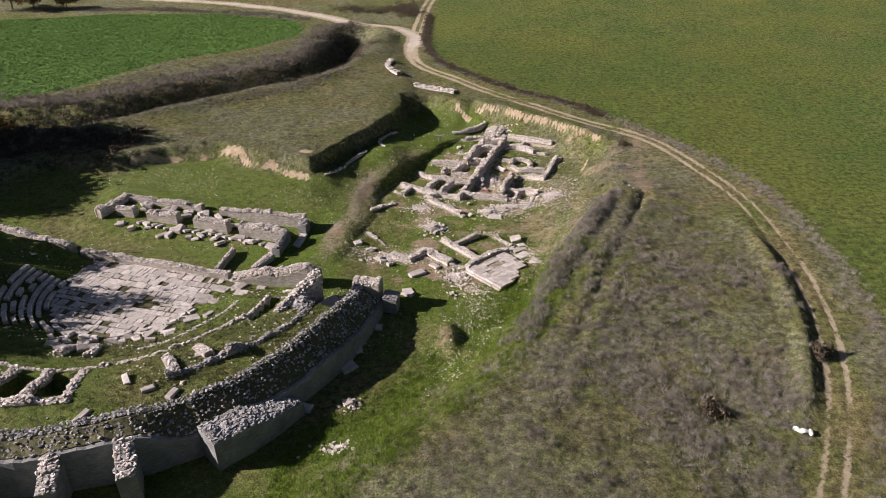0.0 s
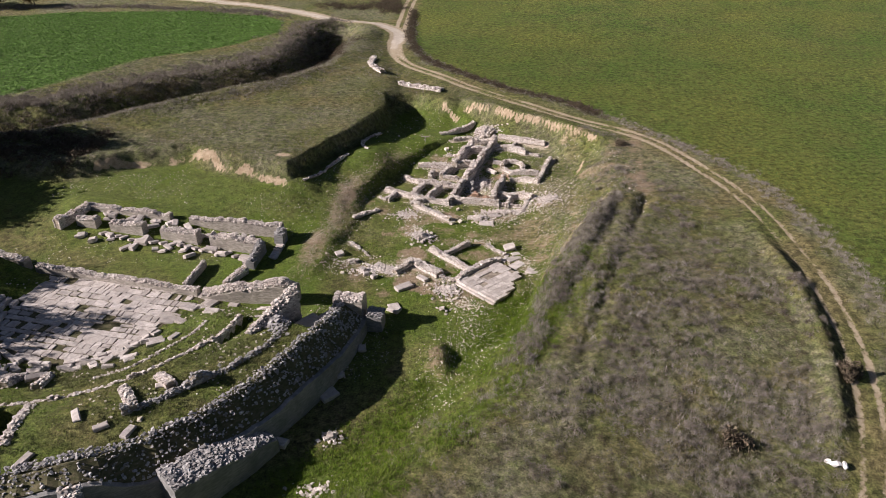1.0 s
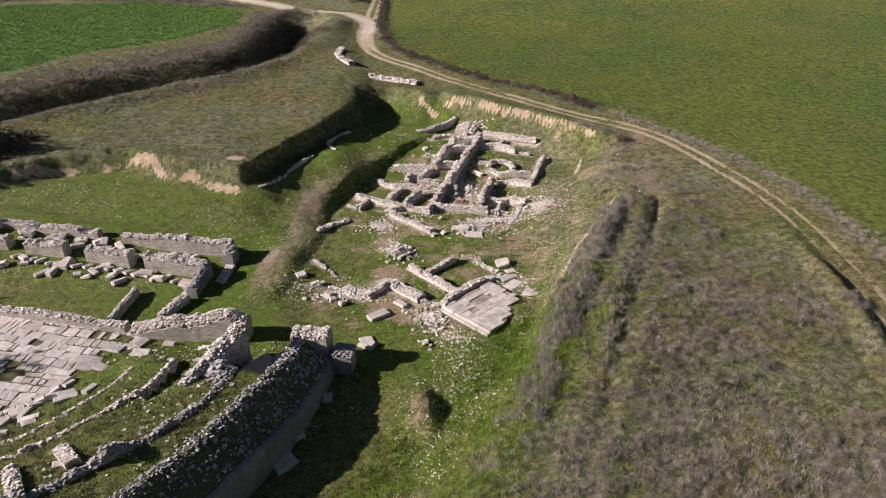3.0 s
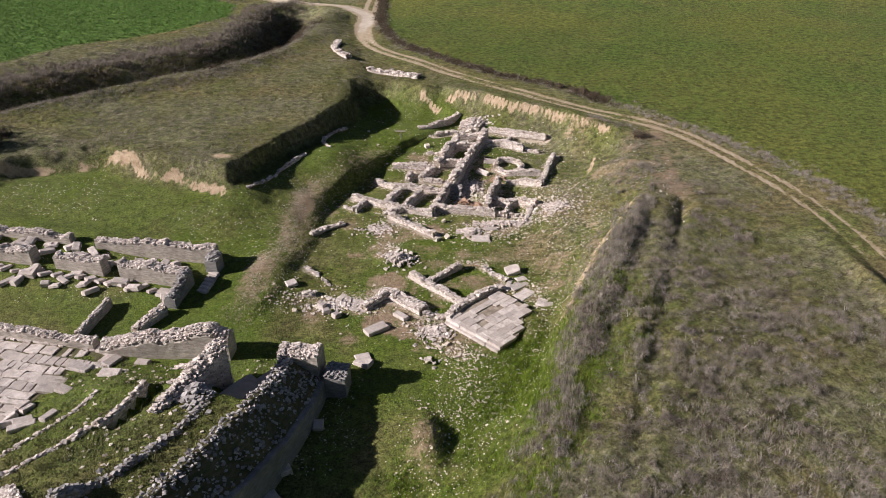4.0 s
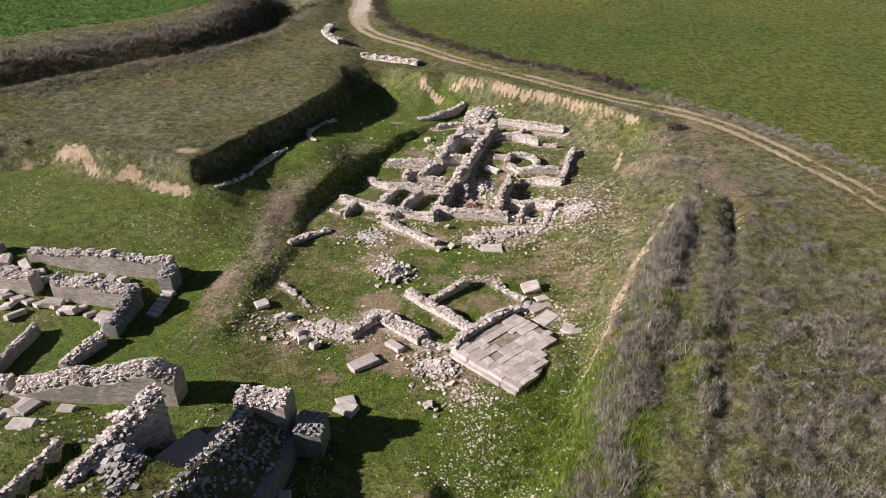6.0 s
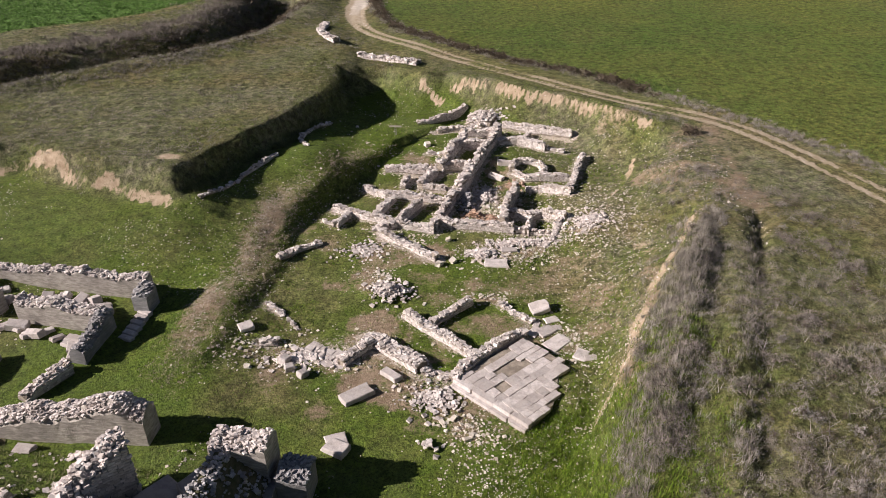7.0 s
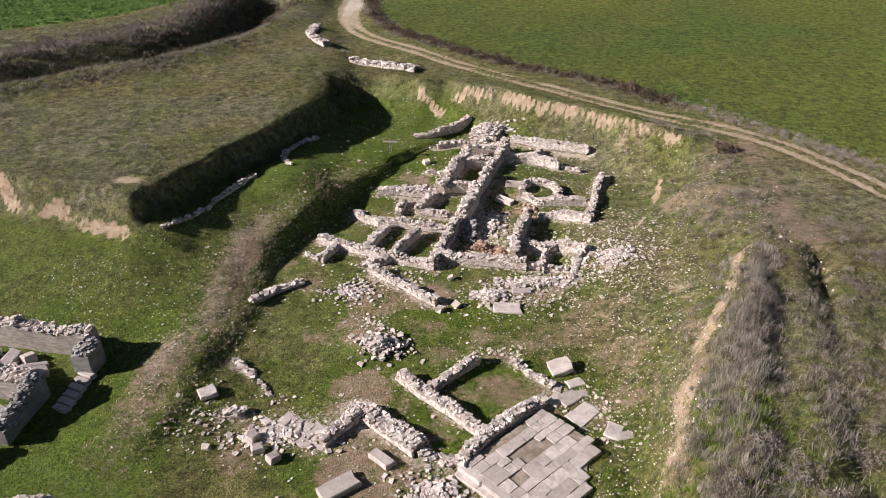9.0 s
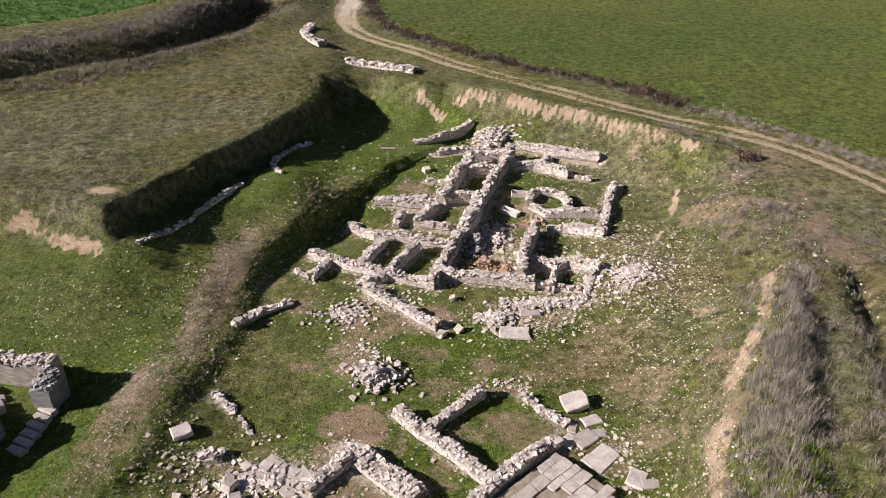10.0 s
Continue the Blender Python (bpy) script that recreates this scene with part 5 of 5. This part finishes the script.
    # white litter on the hill
    litter = new("plastic_sack")
    bm = bmesh.new()
    for k, (x, y, s) in enumerate(((0, 0, 0.5), (0.6, -0.15, 0.42), (-0.45, 0.25, 0.3))):
        m = Matrix.Translation((x, y, 0.16)) @ Euler((0, 0, k * 1.3)).to_matrix().to_4x4() @ Matrix.Diagonal((s * 1.5, s * 0.8, 0.35, 1))
        bmesh.ops.create_icosphere(bm, subdivisions=2, radius=0.6, matrix=m)
    for v in bm.verts:
        v.co += 0.10 * noise.noise_vector(v.co * 4)
    litter.location = (29, 42.6, ground_z(29, 42.6))
    part("crumpled_sheet", bm, M_BAG, litter)
    tagged(litter, "crumpled white plastic sack in the grass", "litter")


dug_walls()
paved_room()
dug_things()


# ---------------------------------------------------------------- trees and bushes
def bush(name, label, x, y, rx, rz, count, leaf, material, twigs=16):
    thing = new(name)
    thing.location = (x, y, ground_z(x, y))
    r = random.Random(int(abs(x * 7 + y * 3)))
    bm = bmesh.new()
    for k in range(twigs):
        a, l = r.uniform(0, 6.3), r.uniform(0.5, 0.9)
        m = Euler((r.uniform(0.2, 0.9), 0, a)).to_matrix().to_4x4()
        bmesh.ops.create_cone(bm, segments=4, radius1=0.03, radius2=0.008, depth=rz * l, matrix=m @ Matrix.Translation((0, 0, rz * l / 2 - 0.05)), cap_ends=True)
    part("woody_base", bm, M_BARK, thing)
    t = leaf_cloud(rx, rx, rz, leaf, count)(1).reshape(-1, 3)
    mesh_ob("crown", [tuple(p) for p in t], [(i, i + 1, i + 2) for i in range(0, len(t), 3)], material, thing)
    return tagged(thing, label, "bush")


def tree(label, x, y, h, spread, count, leaf, material):
    thing = new("tree")
    thing.location = (x, y, ground_z(x, y))
    r = random.Random(int(abs(x * 5 + y * 11)))
    bm = bmesh.new()
    bmesh.ops.create_cone(bm, segments=9, radius1=0.035 * h, radius2=0.015 * h, depth=h * 0.6, matrix=Matrix.Translation((0, 0, h * 0.28)), cap_ends=True)
    tips = []
    for k in range(9):
        a, up, l = k * 2.4 + r.uniform(-0.4, 0.4), r.uniform(0.5, 1.0), spread * r.uniform(0.6, 0.95)
        z0 = h * r.uniform(0.25, 0.55)
        d = Vector((math.cos(a), math.sin(a), up)).normalized()
        m = Matrix.Translation(Vector((0, 0, z0)) + d * l / 2) @ d.to_track_quat("Z", "Y").to_matrix().to_4x4()
        bmesh.ops.create_cone(bm, segments=6, radius1=0.014 * h, radius2=0.004 * h, depth=l, matrix=m, cap_ends=True)
        tips.append(Vector((0, 0, z0)) + d * l)
    part("trunk", bm, M_BARK, thing)
    verts = []
    g = np.random.default_rng(int(h * 100 + abs(x)))
    for tip in tips + [Vector((0, 0, h * 0.85))]:
        for _ in range(3):
            c = np.array(tip) + g.normal(0, spread * 0.18, 3)
            p = c + g.normal(0, 1, (count // 30, 3)) * np.array([spread * 0.2, spread * 0.2, h * 0.09])
            verts.append((p[:, None, :] + g.normal(0, leaf, (len(p), 3, 3))).reshape(-1, 3))
    v = np.concatenate(verts)
    v[:, 2] = np.maximum(v[:, 2], 0.3)
    mesh_ob("crown", [tuple(p) for p in v], [(i, i + 1, i + 2) for i in range(0, len(v), 3)], material, thing)
    return tagged(thing, label, "tree")


bush("bush", "round leafless brown bush beside the dirt track", 34.0, 51.4, 1.3, 1.7, 900, 0.10, M_HEDGE)
bush("bush", "low dark brown thorn bush on the slope", 22.2, 44.6, 1.3, 0.9, 600, 0.09, M_HEDGE)
bush("bush", "low dark bush at the bend of the dig", 26.2, 101.2, 1.4, 0.8, 500, 0.09, M_HEDGE)
# trees added out of view, tall enough to shade the western seats and slope
for tx, ty, hh, sp in ((-75, 88, 10.5, 4.8), (-76, 94.5, 14.5, 5.2), (-79, 100, 16.5, 5.4), (-68, 69.5, 12.5, 5.2), (-67, 61, 14.5, 5.4), (-66, 52, 15.5, 5.6), (-67, 43, 15.0, 5.4), (-69, 35, 13.0, 5.2)):
    tree("unseen dense evergreen tree added west of the theatre for shade", tx, ty, hh, sp, 15000, 0.26, M_LEAF)
for tx, ty, hh, sp in ((-112, 199, 5.5, 3.6), (-119, 201, 6.5, 3.6), (-104, 201, 4.0, 2.6), (-73, 109, 4.5, 2.6)):
    tree("small tree with yellow-brown autumn leaves", tx, ty, hh, sp, 3000, 0.2, M_AUTUMN)




def slope_shrubs():
    """Rounded dead shrubs on the dry slope, thickest along the old ruts."""
    r = random.Random(77)
    kinds = [bush("shrub", lab, 12.0 + 1.7 * k, 62.0 + 2.0 * k, rx, rz, 2 * n, 0.021, mat, 14) for k, (lab, rx, rz, n, mat) in enumerate((
        ("low rounded grey-brown shrub on the dry slope", 0.62, 0.62, 420, M_BRUSH), ("pale grey dead shrub on the dry slope", 0.55, 0.6, 380, M_DEAD),
        ("low rounded grey-brown shrub on the dry slope", 0.8, 0.55, 520, M_BRUSH), ("small olive shrub on the dry slope", 0.5, 0.55, 360, M_OLIVE)))]
    for k in kinds:
        tagged(k, group="slope shrubs")
    rows = [(20.9, 84.0, 9.5, 59.6, 0.7, 46), (22.5, 72.0, 14.0, 50.0, 1.2, 30)]
    spots = [(a + (c - a) * t + r.gauss(0, w), b + (d - b) * t + r.gauss(0, w)) for a, b, c, d, w, n in rows for t in (r.random() for _ in range(n))]
    while len(spots) < 240:
        x, y = r.uniform(6, 40), r.uniform(36, 96)
        if r.random() < float(open_land(np.array([x]), np.array([y]))[0]) * float(patchy(np.array([x]), np.array([y]), 40, -0.05, 0.2)[0]):
            spots.append((x, y))
    for x, y in spots:
        q = r.uniform(0.6, 1.25)
        copy_thing(kinds[r.choice((0, 0, 1, 2, 2, 3))], pose(x, y, ground_z(x, y) - 0.03, 0, 0, r.uniform(0, 360)) @ Matrix.Diagonal((q, q, q * r.uniform(0.75, 1.1), 1)))


# ---------------------------------------------------------------- ground cover
def road_far(x, y, d=2.2):
    a = np.minimum(np.minimum(line_dist(x, y, ROAD)[0], line_dist(x, y, MAIN_ROAD)[0]), line_dist(x, y, SPUR)[0])
    return sm(d - 0.7, d + 0.8, a)


def open_land(x, y):
    s = poly_sd(x, y, BASIN) + 1.5 * fbm(x, y, 4, 9)
    verge = 1 - 0.85 * sm(64, 74, y) * sm(7.5, 4.5, line_dist(x, y, ROAD)[0] + 1.5 * fbm(x, y, 5, 18)) * sm(112, 100, y)
    return verge * np.where((x > 0) & (y < 68), sm(-0.8, -3.5, s), sm(1.6, -1.0, s)) * sm(0.5, -1.5, poly_sd(x, y, CROP)) * sm(0.5, -1.5, poly_sd(x, y, WHEAT)) * road_far(x, y) * (1 - 0.8 * np.exp(-(line_dist(x, y, WORN)[0] / 2.2) ** 2)) * (1 - 0.95 * np.exp(-(line_dist(x, y, SCARP_A)[0] / 0.9) ** 4)) * (1 - 0.9 * np.exp(-(line_dist(x, y, SCARP_N)[0] / 0.8) ** 4))


LANE_A = [(23.6, 84.2), (19.0, 74.2), (14.9, 65.0), (12.4, 59.0), (9.5, 52.5)]
LANE_B = [(26.6, 84.8), (22.5, 74.2), (17.8, 63.5), (15.3, 58.0), (12.2, 51.0)]


def patchy(x, y, seed, lo=-0.15, hi=0.2):
    return sm(lo, hi, fbm(x, y, 7, seed) + 0.5 * fbm(x, y, 1.8, seed + 3))


x, y = points_in(36000, -4, 46, 32, 108, lambda x, y: open_land(x, y) * (0.04 + 0.60 * patchy(x, y, 21, 0.0, 0.16)) * (1 - 0.92 * np.exp(-(line_dist(x, y, LANE_A)[0] / 0.8) ** 2)) * (1 - 0.92 * np.exp(-(line_dist(x, y, LANE_B)[0] / 1.0) ** 2)))
scatter("dry_scrub", "dry grey-brown scrub covering the slope", x, y, tufts(0.14, 0.50, 0.40, 0.013, 26), M_SCRUB, "scrub")
x, y = points_in(26000, -75, -2, 92, 170, lambda x, y: open_land(x, y) * (0.10 + 0.9 * patchy(x, y, 24)) * (np.hypot((x + 20.7) / 1.6, (y - 96.6) / 1.0) > 1))
scatter("dry_scrub", "dry grass and scrub on the raised bank", x, y, tufts(0.08, 0.26, 0.36, 0.020, 12), M_SCRUB, "scrub")
x, y = points_in(40000, -75, -2, 92, 170, lambda x, y: open_land(x, y) * 0.9 * (np.hypot((x + 20.7) / 1.6, (y - 96.6) / 1.0) > 1))
scatter("wild_grass", "short olive wild grass on the raised bank", x, y, tufts(0.08, 0.22, 0.34, 0.024, 7), M_GRASS, "grass")
x, y = points_in(76000, -12, 46, 32, 130, lambda x, y: open_land(x, y) * (0.85 - 0.45 * sm(66, 56, y)))
scatter("wild_grass", "short wild grass among the scrub", x, y, tufts(0.08, 0.24, 0.30, 0.020, 7), M_GRASS, "grass")
x, y = points_in(86000, -58, 22, 36, 126, lambda x, y: sm(-4 - 4 * (y < 66), -1, poly_sd(x, y, BASIN)) * (0.15 + 0.85 * patchy(x, y, 28)) * (np.hypot(*[a for a in th_inv(x, y)]) > 8.8))
scatter("turf", "short green turf on the hollow's floor", x, y, tufts(0.03, 0.11, 0.20, 0.03, 5), M_TURF, "grass")
x, y = points_in(30000, -62, -6, 36, 72, lambda x, y: cavea(x, y)[1] * (0.25 + 0.75 * patchy(x, y, 51)))
scatter("bank_grass", "tussocky olive grass on the theatre's seat bank", x, y, tufts(0.10, 0.34, 0.28, 0.018, 11), M_GRASS, "grass")
x, y = points_in(46000, -14, 16, 34, 74, lambda x, y: sm(-6.5, -3.5, poly_sd(x, y, BASIN)) * sm(7, 3, poly_sd(x, y, BASIN)) * sm(74, 66, y) * (0.2 + 0.8 * patchy(x, y, 53)) * (1 - 0.95 * np.exp(-(line_dist(x, y, SCARP_A)[0] / 0.9) ** 4)))
scatter("long_grass", "long bright green grass on the shoulder of the hill", x, y, tufts(0.10, 0.38, 0.28, 0.018, 11), M_TURF, "grass")
x, y = points_in(50000, -14, 20, 62, 124, lambda x, y: sm(0, 1.5, poly_sd(x, y, BASIN)) * patchy(x, y, 55, -0.02, 0.2) * 0.8)
scatter("long_grass", "tussocks of green grass among the ruins", x, y, tufts(0.05, 0.18, 0.24, 0.018, 8), M_TURF, "grass")
x, y = points_in(92000, -6, 76, 44, 180, lambda x, y: sm(0.3, 1.5, poly_sd(x, y, CROP)) * (y > 0.9 * x - 20) * sm(178, 135, y) * sm(75, 55, x))
scatter("crop_plants", "low green crop plants in the field", x, y, tufts(0.08, 0.22, 0.26, 0.035, 5), M_CROP, "crop")
x, y = points_in(42000, -120, -33, 118, 196, lambda x, y: sm(0.3, 1.5, poly_sd(x, y, WHEAT)))
scatter("wheat_plants", "young bright green wheat in the field", x, y, tufts(0.12, 0.30, 0.40, 0.10, 4), M_WHEAT, "crop")

# hedges
def along(pts, n, spread, keep=None):
    P = np.array(pts)
    seg = np.hypot(*np.diff(P, axis=0).T)
    s = rng.uniform(0, seg.sum(), n)
    k = np.clip(np.searchsorted(np.cumsum(seg), s), 0, len(seg) - 1)
    t = (s - np.concatenate([[0], np.cumsum(seg)])[k]) / seg[k]
    p = P[k] + (P[k + 1] - P[k]) * t[:, None] + rng.normal(0, spread, (n, 2))
    return p[:, 0], p[:, 1]


x, y = along(DITCH, 1300, 3.0)
scatter("ditch_hedge", "dense dark brown thorn hedge filling the ditch", x, y, leaf_cloud(1.4, 1.4, 1.0, 0.075, 110), M_HEDGE, "hedge")
x, y = along([(a - 4.0, b + 9.0) for a, b in DITCH], 3000, 3.6)
scatter("bank_scrub", "brown scrub on the ditch's far bank", x, y, tufts(0.25, 0.8, 0.9, 0.035, 38), M_BRUSH, "hedge")
x, y = along([(-30, 199), (-20, 196), (-12, 197), (-9, 190), (-13, 205)], 240, 2.2)
scatter("roadside_brush", "brown leafless brush beyond the fork of the tracks", x, y, leaf_cloud(1.2, 1.2, 1.1, 0.07, 110), M_HEDGE, "hedge")
x, y = along([(-118, 199), (-80, 199.5), (-56, 194.5), (-36, 185.5)], 900, 1.2)
scatter("roadside_weeds", "brown weeds between the wheat and the white track", x, y, tufts(0.25, 0.7, 0.6, 0.03, 26), M_BRUSH, "scrub")
x, y = along([(-66, 106), (-58, 109), (-49, 115.5), (-38, 120), (-27, 128), (-21.5, 138.5), (-19.5, 150), (-19, 164)], 1500, 1.5)
scatter("rim_weeds", "grey dry weeds along the rim above the ditch", x, y, tufts(0.2, 0.5, 0.5, 0.018, 24), M_SCRUB, "scrub")
x, y = along(FIELD_EDGE[6:60], 1500, 0.7)
scatter("field_margin", "strip of dry weeds along the field's edge", x, y, tufts(0.15, 0.45, 0.42, 0.016, 40), M_SCRUB, "hedge")
x, y = along([p for p in FIELD_EDGE if 112 < p[1] < 190], 420, 0.45)
scatter("field_hedge", "low dark bramble hedge along the field", x, y, leaf_cloud(0.75, 0.75, 0.7, 0.07, 90), M_HEDGE, "hedge")
slope_shrubs()
RIDGE_B = [(24.7, 83.0), (20.3, 73.6), (15.7, 63.4), (13.3, 58.0)]
x, y = points_in(16000, 2, 29, 50, 88, lambda x, y: 0.95 * np.exp(-((line_dist(x, y, RIDGE_A)[0] + 1.2 * fbm(x, y, 3, 19)) / 1.25) ** 4) * (0.35 + 0.65 * patchy(x, y, 67, -0.2, 0.1)) * sm(51, 60, y) * (1 - 0.9 * np.exp(-(line_dist(x, y, SCARP_A)[0] / 0.8) ** 4)) + 0.2 * np.exp(-(line_dist(x, y, RIDGE_B)[0] / 0.4) ** 2) * patchy(x, y, 63, -0.1, 0.1))
scatter("rut_weeds", "tall grey weeds lining the old ruts", x, y, tufts(0.25, 0.75, 0.34, 0.013, 34), M_SCRUB, "scrub")
x, y = points_in(260, 6, 40, 36, 90, lambda x, y: open_land(x, y) * patchy(x, y, 65, 0.0, 0.2))
scatter("dead_stalks", "pale dead stalks sprawling on the slope", x, y, tufts(0.3, 0.7, 1.0, 0.018, 14), M_DEAD, "stalks")
x, y = points_in(9000, -2, 42, 34, 100, lambda x, y: open_land(x, y) * patchy(x, y, 44, 0.06, 0.22))
scatter("heath_clumps", "low brown-grey heath clumps on the slope", x, y, leaf_cloud(0.60, 0.60, 0.32, 0.020, 130), M_BRUSH, "scrub")
x, y = points_in(900, 2, 38, 36, 96, lambda x, y: open_land(x, y) * patchy(x, y, 40, 0, 0.25))
scatter("grey_bushes", "small grey dead bushes on the slope", x, y, leaf_cloud(0.42, 0.42, 0.42, 0.020, 200), M_DEAD, "scrub")

x, y = points_in(3200, 0, 40, 34, 98, lambda x, y: open_land(x, y) * (0.12 + 0.88 * patchy(x, y, 40, -0.05, 0.25)))
scatter("weed_clumps", "dense clumps of grey-brown dead weeds on the slope", x, y, leaf_cloud(0.55, 0.55, 0.46, 0.021, 200), M_BRUSH, "scrub")
x, y = points_in(3000, 0, 40, 34, 98, lambda x, y: open_land(x, y) * patchy(x, y, 61, 0.0, 0.25) * (0.4 + 0.6 * sm(68, 58, y)))
scatter("dark_clumps", "dark brown low thorny clumps on the slope", x, y, leaf_cloud(0.45, 0.45, 0.36, 0.022, 150), M_HEDGE, "scrub")
x, y = along([(-8.4, 123), (-8.8, 114), (-12.3, 105.5), (-15.8, 99.5), (-18.8, 93)], 700, 0.6)
scatter("rim_weeds", "dry weeds overhanging the rim of the raised bank", x, y, tufts(0.15, 0.42, 0.5, 0.016, 26), M_GRASS, "scrub")

# loose stones
def loose(n, keep, x0, x1, y0, y1, seed, lo, hi, label):
    xs, ys = points_in(n, x0, x1, y0, y1, keep)
    zs = surface(xs, ys)
    st = Stones(seed)
    for a, b, c in zip(xs, ys, zs):
        s = st.r.uniform(lo, hi) * (1.8 if st.r.random() < 0.06 else 1)
        st.add(a, b, c + s * 0.08, s * 1.3, s, s * 0.45)
    return tagged(st.finish("loose_stones", M_PEBBLE), label, "stones", kind="stuff")


loose(24000, lambda x, y: sm(0, 1, poly_sd(x, y, BASIN)) * np.clip(0.02 + 0.9 * patchy(x, y, 31, 0.12, 0.36), 0, 1) * 0.9, -12, 20, 55, 124, 71, 0.03, 0.10, "pale loose stones strewn over the dug ground")
loose(13000, lambda x, y: sm(-1, 1, poly_sd(x, y, BASIN)) * sm(9, 2, poly_sd(x, y, BASIN)), -2, 22, 48, 95, 72, 0.03, 0.11, "pale stones strewn down the slope")
loose(5200, lambda x, y: sm(9, 13, x) * sm(28, 22, x) * (0.04 + 0.9 * patchy(x, y, 71, 0.08, 0.3)), 9, 28, 80, 106, 78, 0.03, 0.12, "pale stones strewn over the worn rise")
loose(9000, lambda x, y: np.exp(-((x - 3.6 - 0.25 * (y - 62)) / 2.6) ** 2 - ((y - 62) / 6) ** 2) * (0.2 + 0.8 * patchy(x, y, 69, -0.1, 0.15)), -4, 11, 50, 74, 77, 0.03, 0.12, "pale stones strewn over the green shoulder")
loose(5000, lambda x, y: 0.8 * np.exp(-((line_dist(x, y, BANK)[0] - 1.0) / 1.0) ** 2) * sm(72, 76, y) * sm(101, 95, y), -16, -3, 72, 102, 79, 0.03, 0.10, "gravel and small stones on the low bank")
loose(2600, lambda x, y: np.exp(-(line_dist(x, y, SCARP_A)[0] / 0.9) ** 2), 7, 23, 64, 87, 80, 0.03, 0.13, "small stones along the crumbling edge of the hill")
spill = lambda x, y: np.clip(sum(np.exp(-((x - a) / p) ** 2 - ((y - b) / q) ** 2) for a, b, p, q in SPILLS), 0, 1) * (0.15 + 0.85 * patchy(x, y, 83, -0.1, 0.2))
loose(15000, spill, -14, 18, 65, 100, 84, 0.08, 0.26, "broken stones spilled beside the dug walls")
loose(60000, spill, -14, 18, 65, 100, 85, 0.03, 0.09, "gravel and chips beside the dug walls")
loose(9000, lambda x, y: sm(0, 2, poly_sd(x, y, BASIN)) * patchy(x, y, 33, 0.0, 0.3) * 0.8, -50, -12, 76, 100, 73, 0.03, 0.10, "pale stones scattered on grass behind the stage")
loose(3600, lambda x, y: cavea(x, y)[1] * patchy(x, y, 35, -0.05, 0.25) * 0.8, -58, -6, 37, 72, 74, 0.08, 0.26, "pale stones scattered over the seat bank")
x, y = points_in(260, -72, -47, 95, 106, lambda x, y: sm(94, 99, y + 0.2 * x + 12))
scatter("dark_thicket", "low dark brown thicket on the slope behind the theatre", x, y, leaf_cloud(1.0, 1.0, 0.9, 0.10, 110), M_HEDGE, "thicket")
x, y = along([(a - 0.8, b - 0.3) for a, b in BANK], 1500, 1.0)
scatter("bank_growth", "dry brown weeds along the low bank", x, y, tufts(0.04, 0.15, 0.3, 0.014, 18), M_STRAW, "scrub")
loose(17000, lambda x, y: np.exp(-(np.maximum(wall_dist(x, y, BATH_WALLS), 0) / 0.4) ** 2) * 0.55 + 0.03 + 0.4 * np.exp(-((x - 15) / 3) ** 2 - ((y - 90) / 3) ** 2), -9, 19, 84, 114, 75, 0.05, 0.19, "pale rubble strewn among the bath walls")
loose(4200, lambda x, y: np.exp(-((x + 4) / 9) ** 4 - ((y - 75) / 4) ** 4) * (0.12 + 0.8 * np.exp(-(np.maximum(wall_dist(x, y, WALLS_HOUSE), 0) / 0.5) ** 2)), -13, 10, 68, 84, 76, 0.04, 0.15, "pale rubble strewn round the dug house")
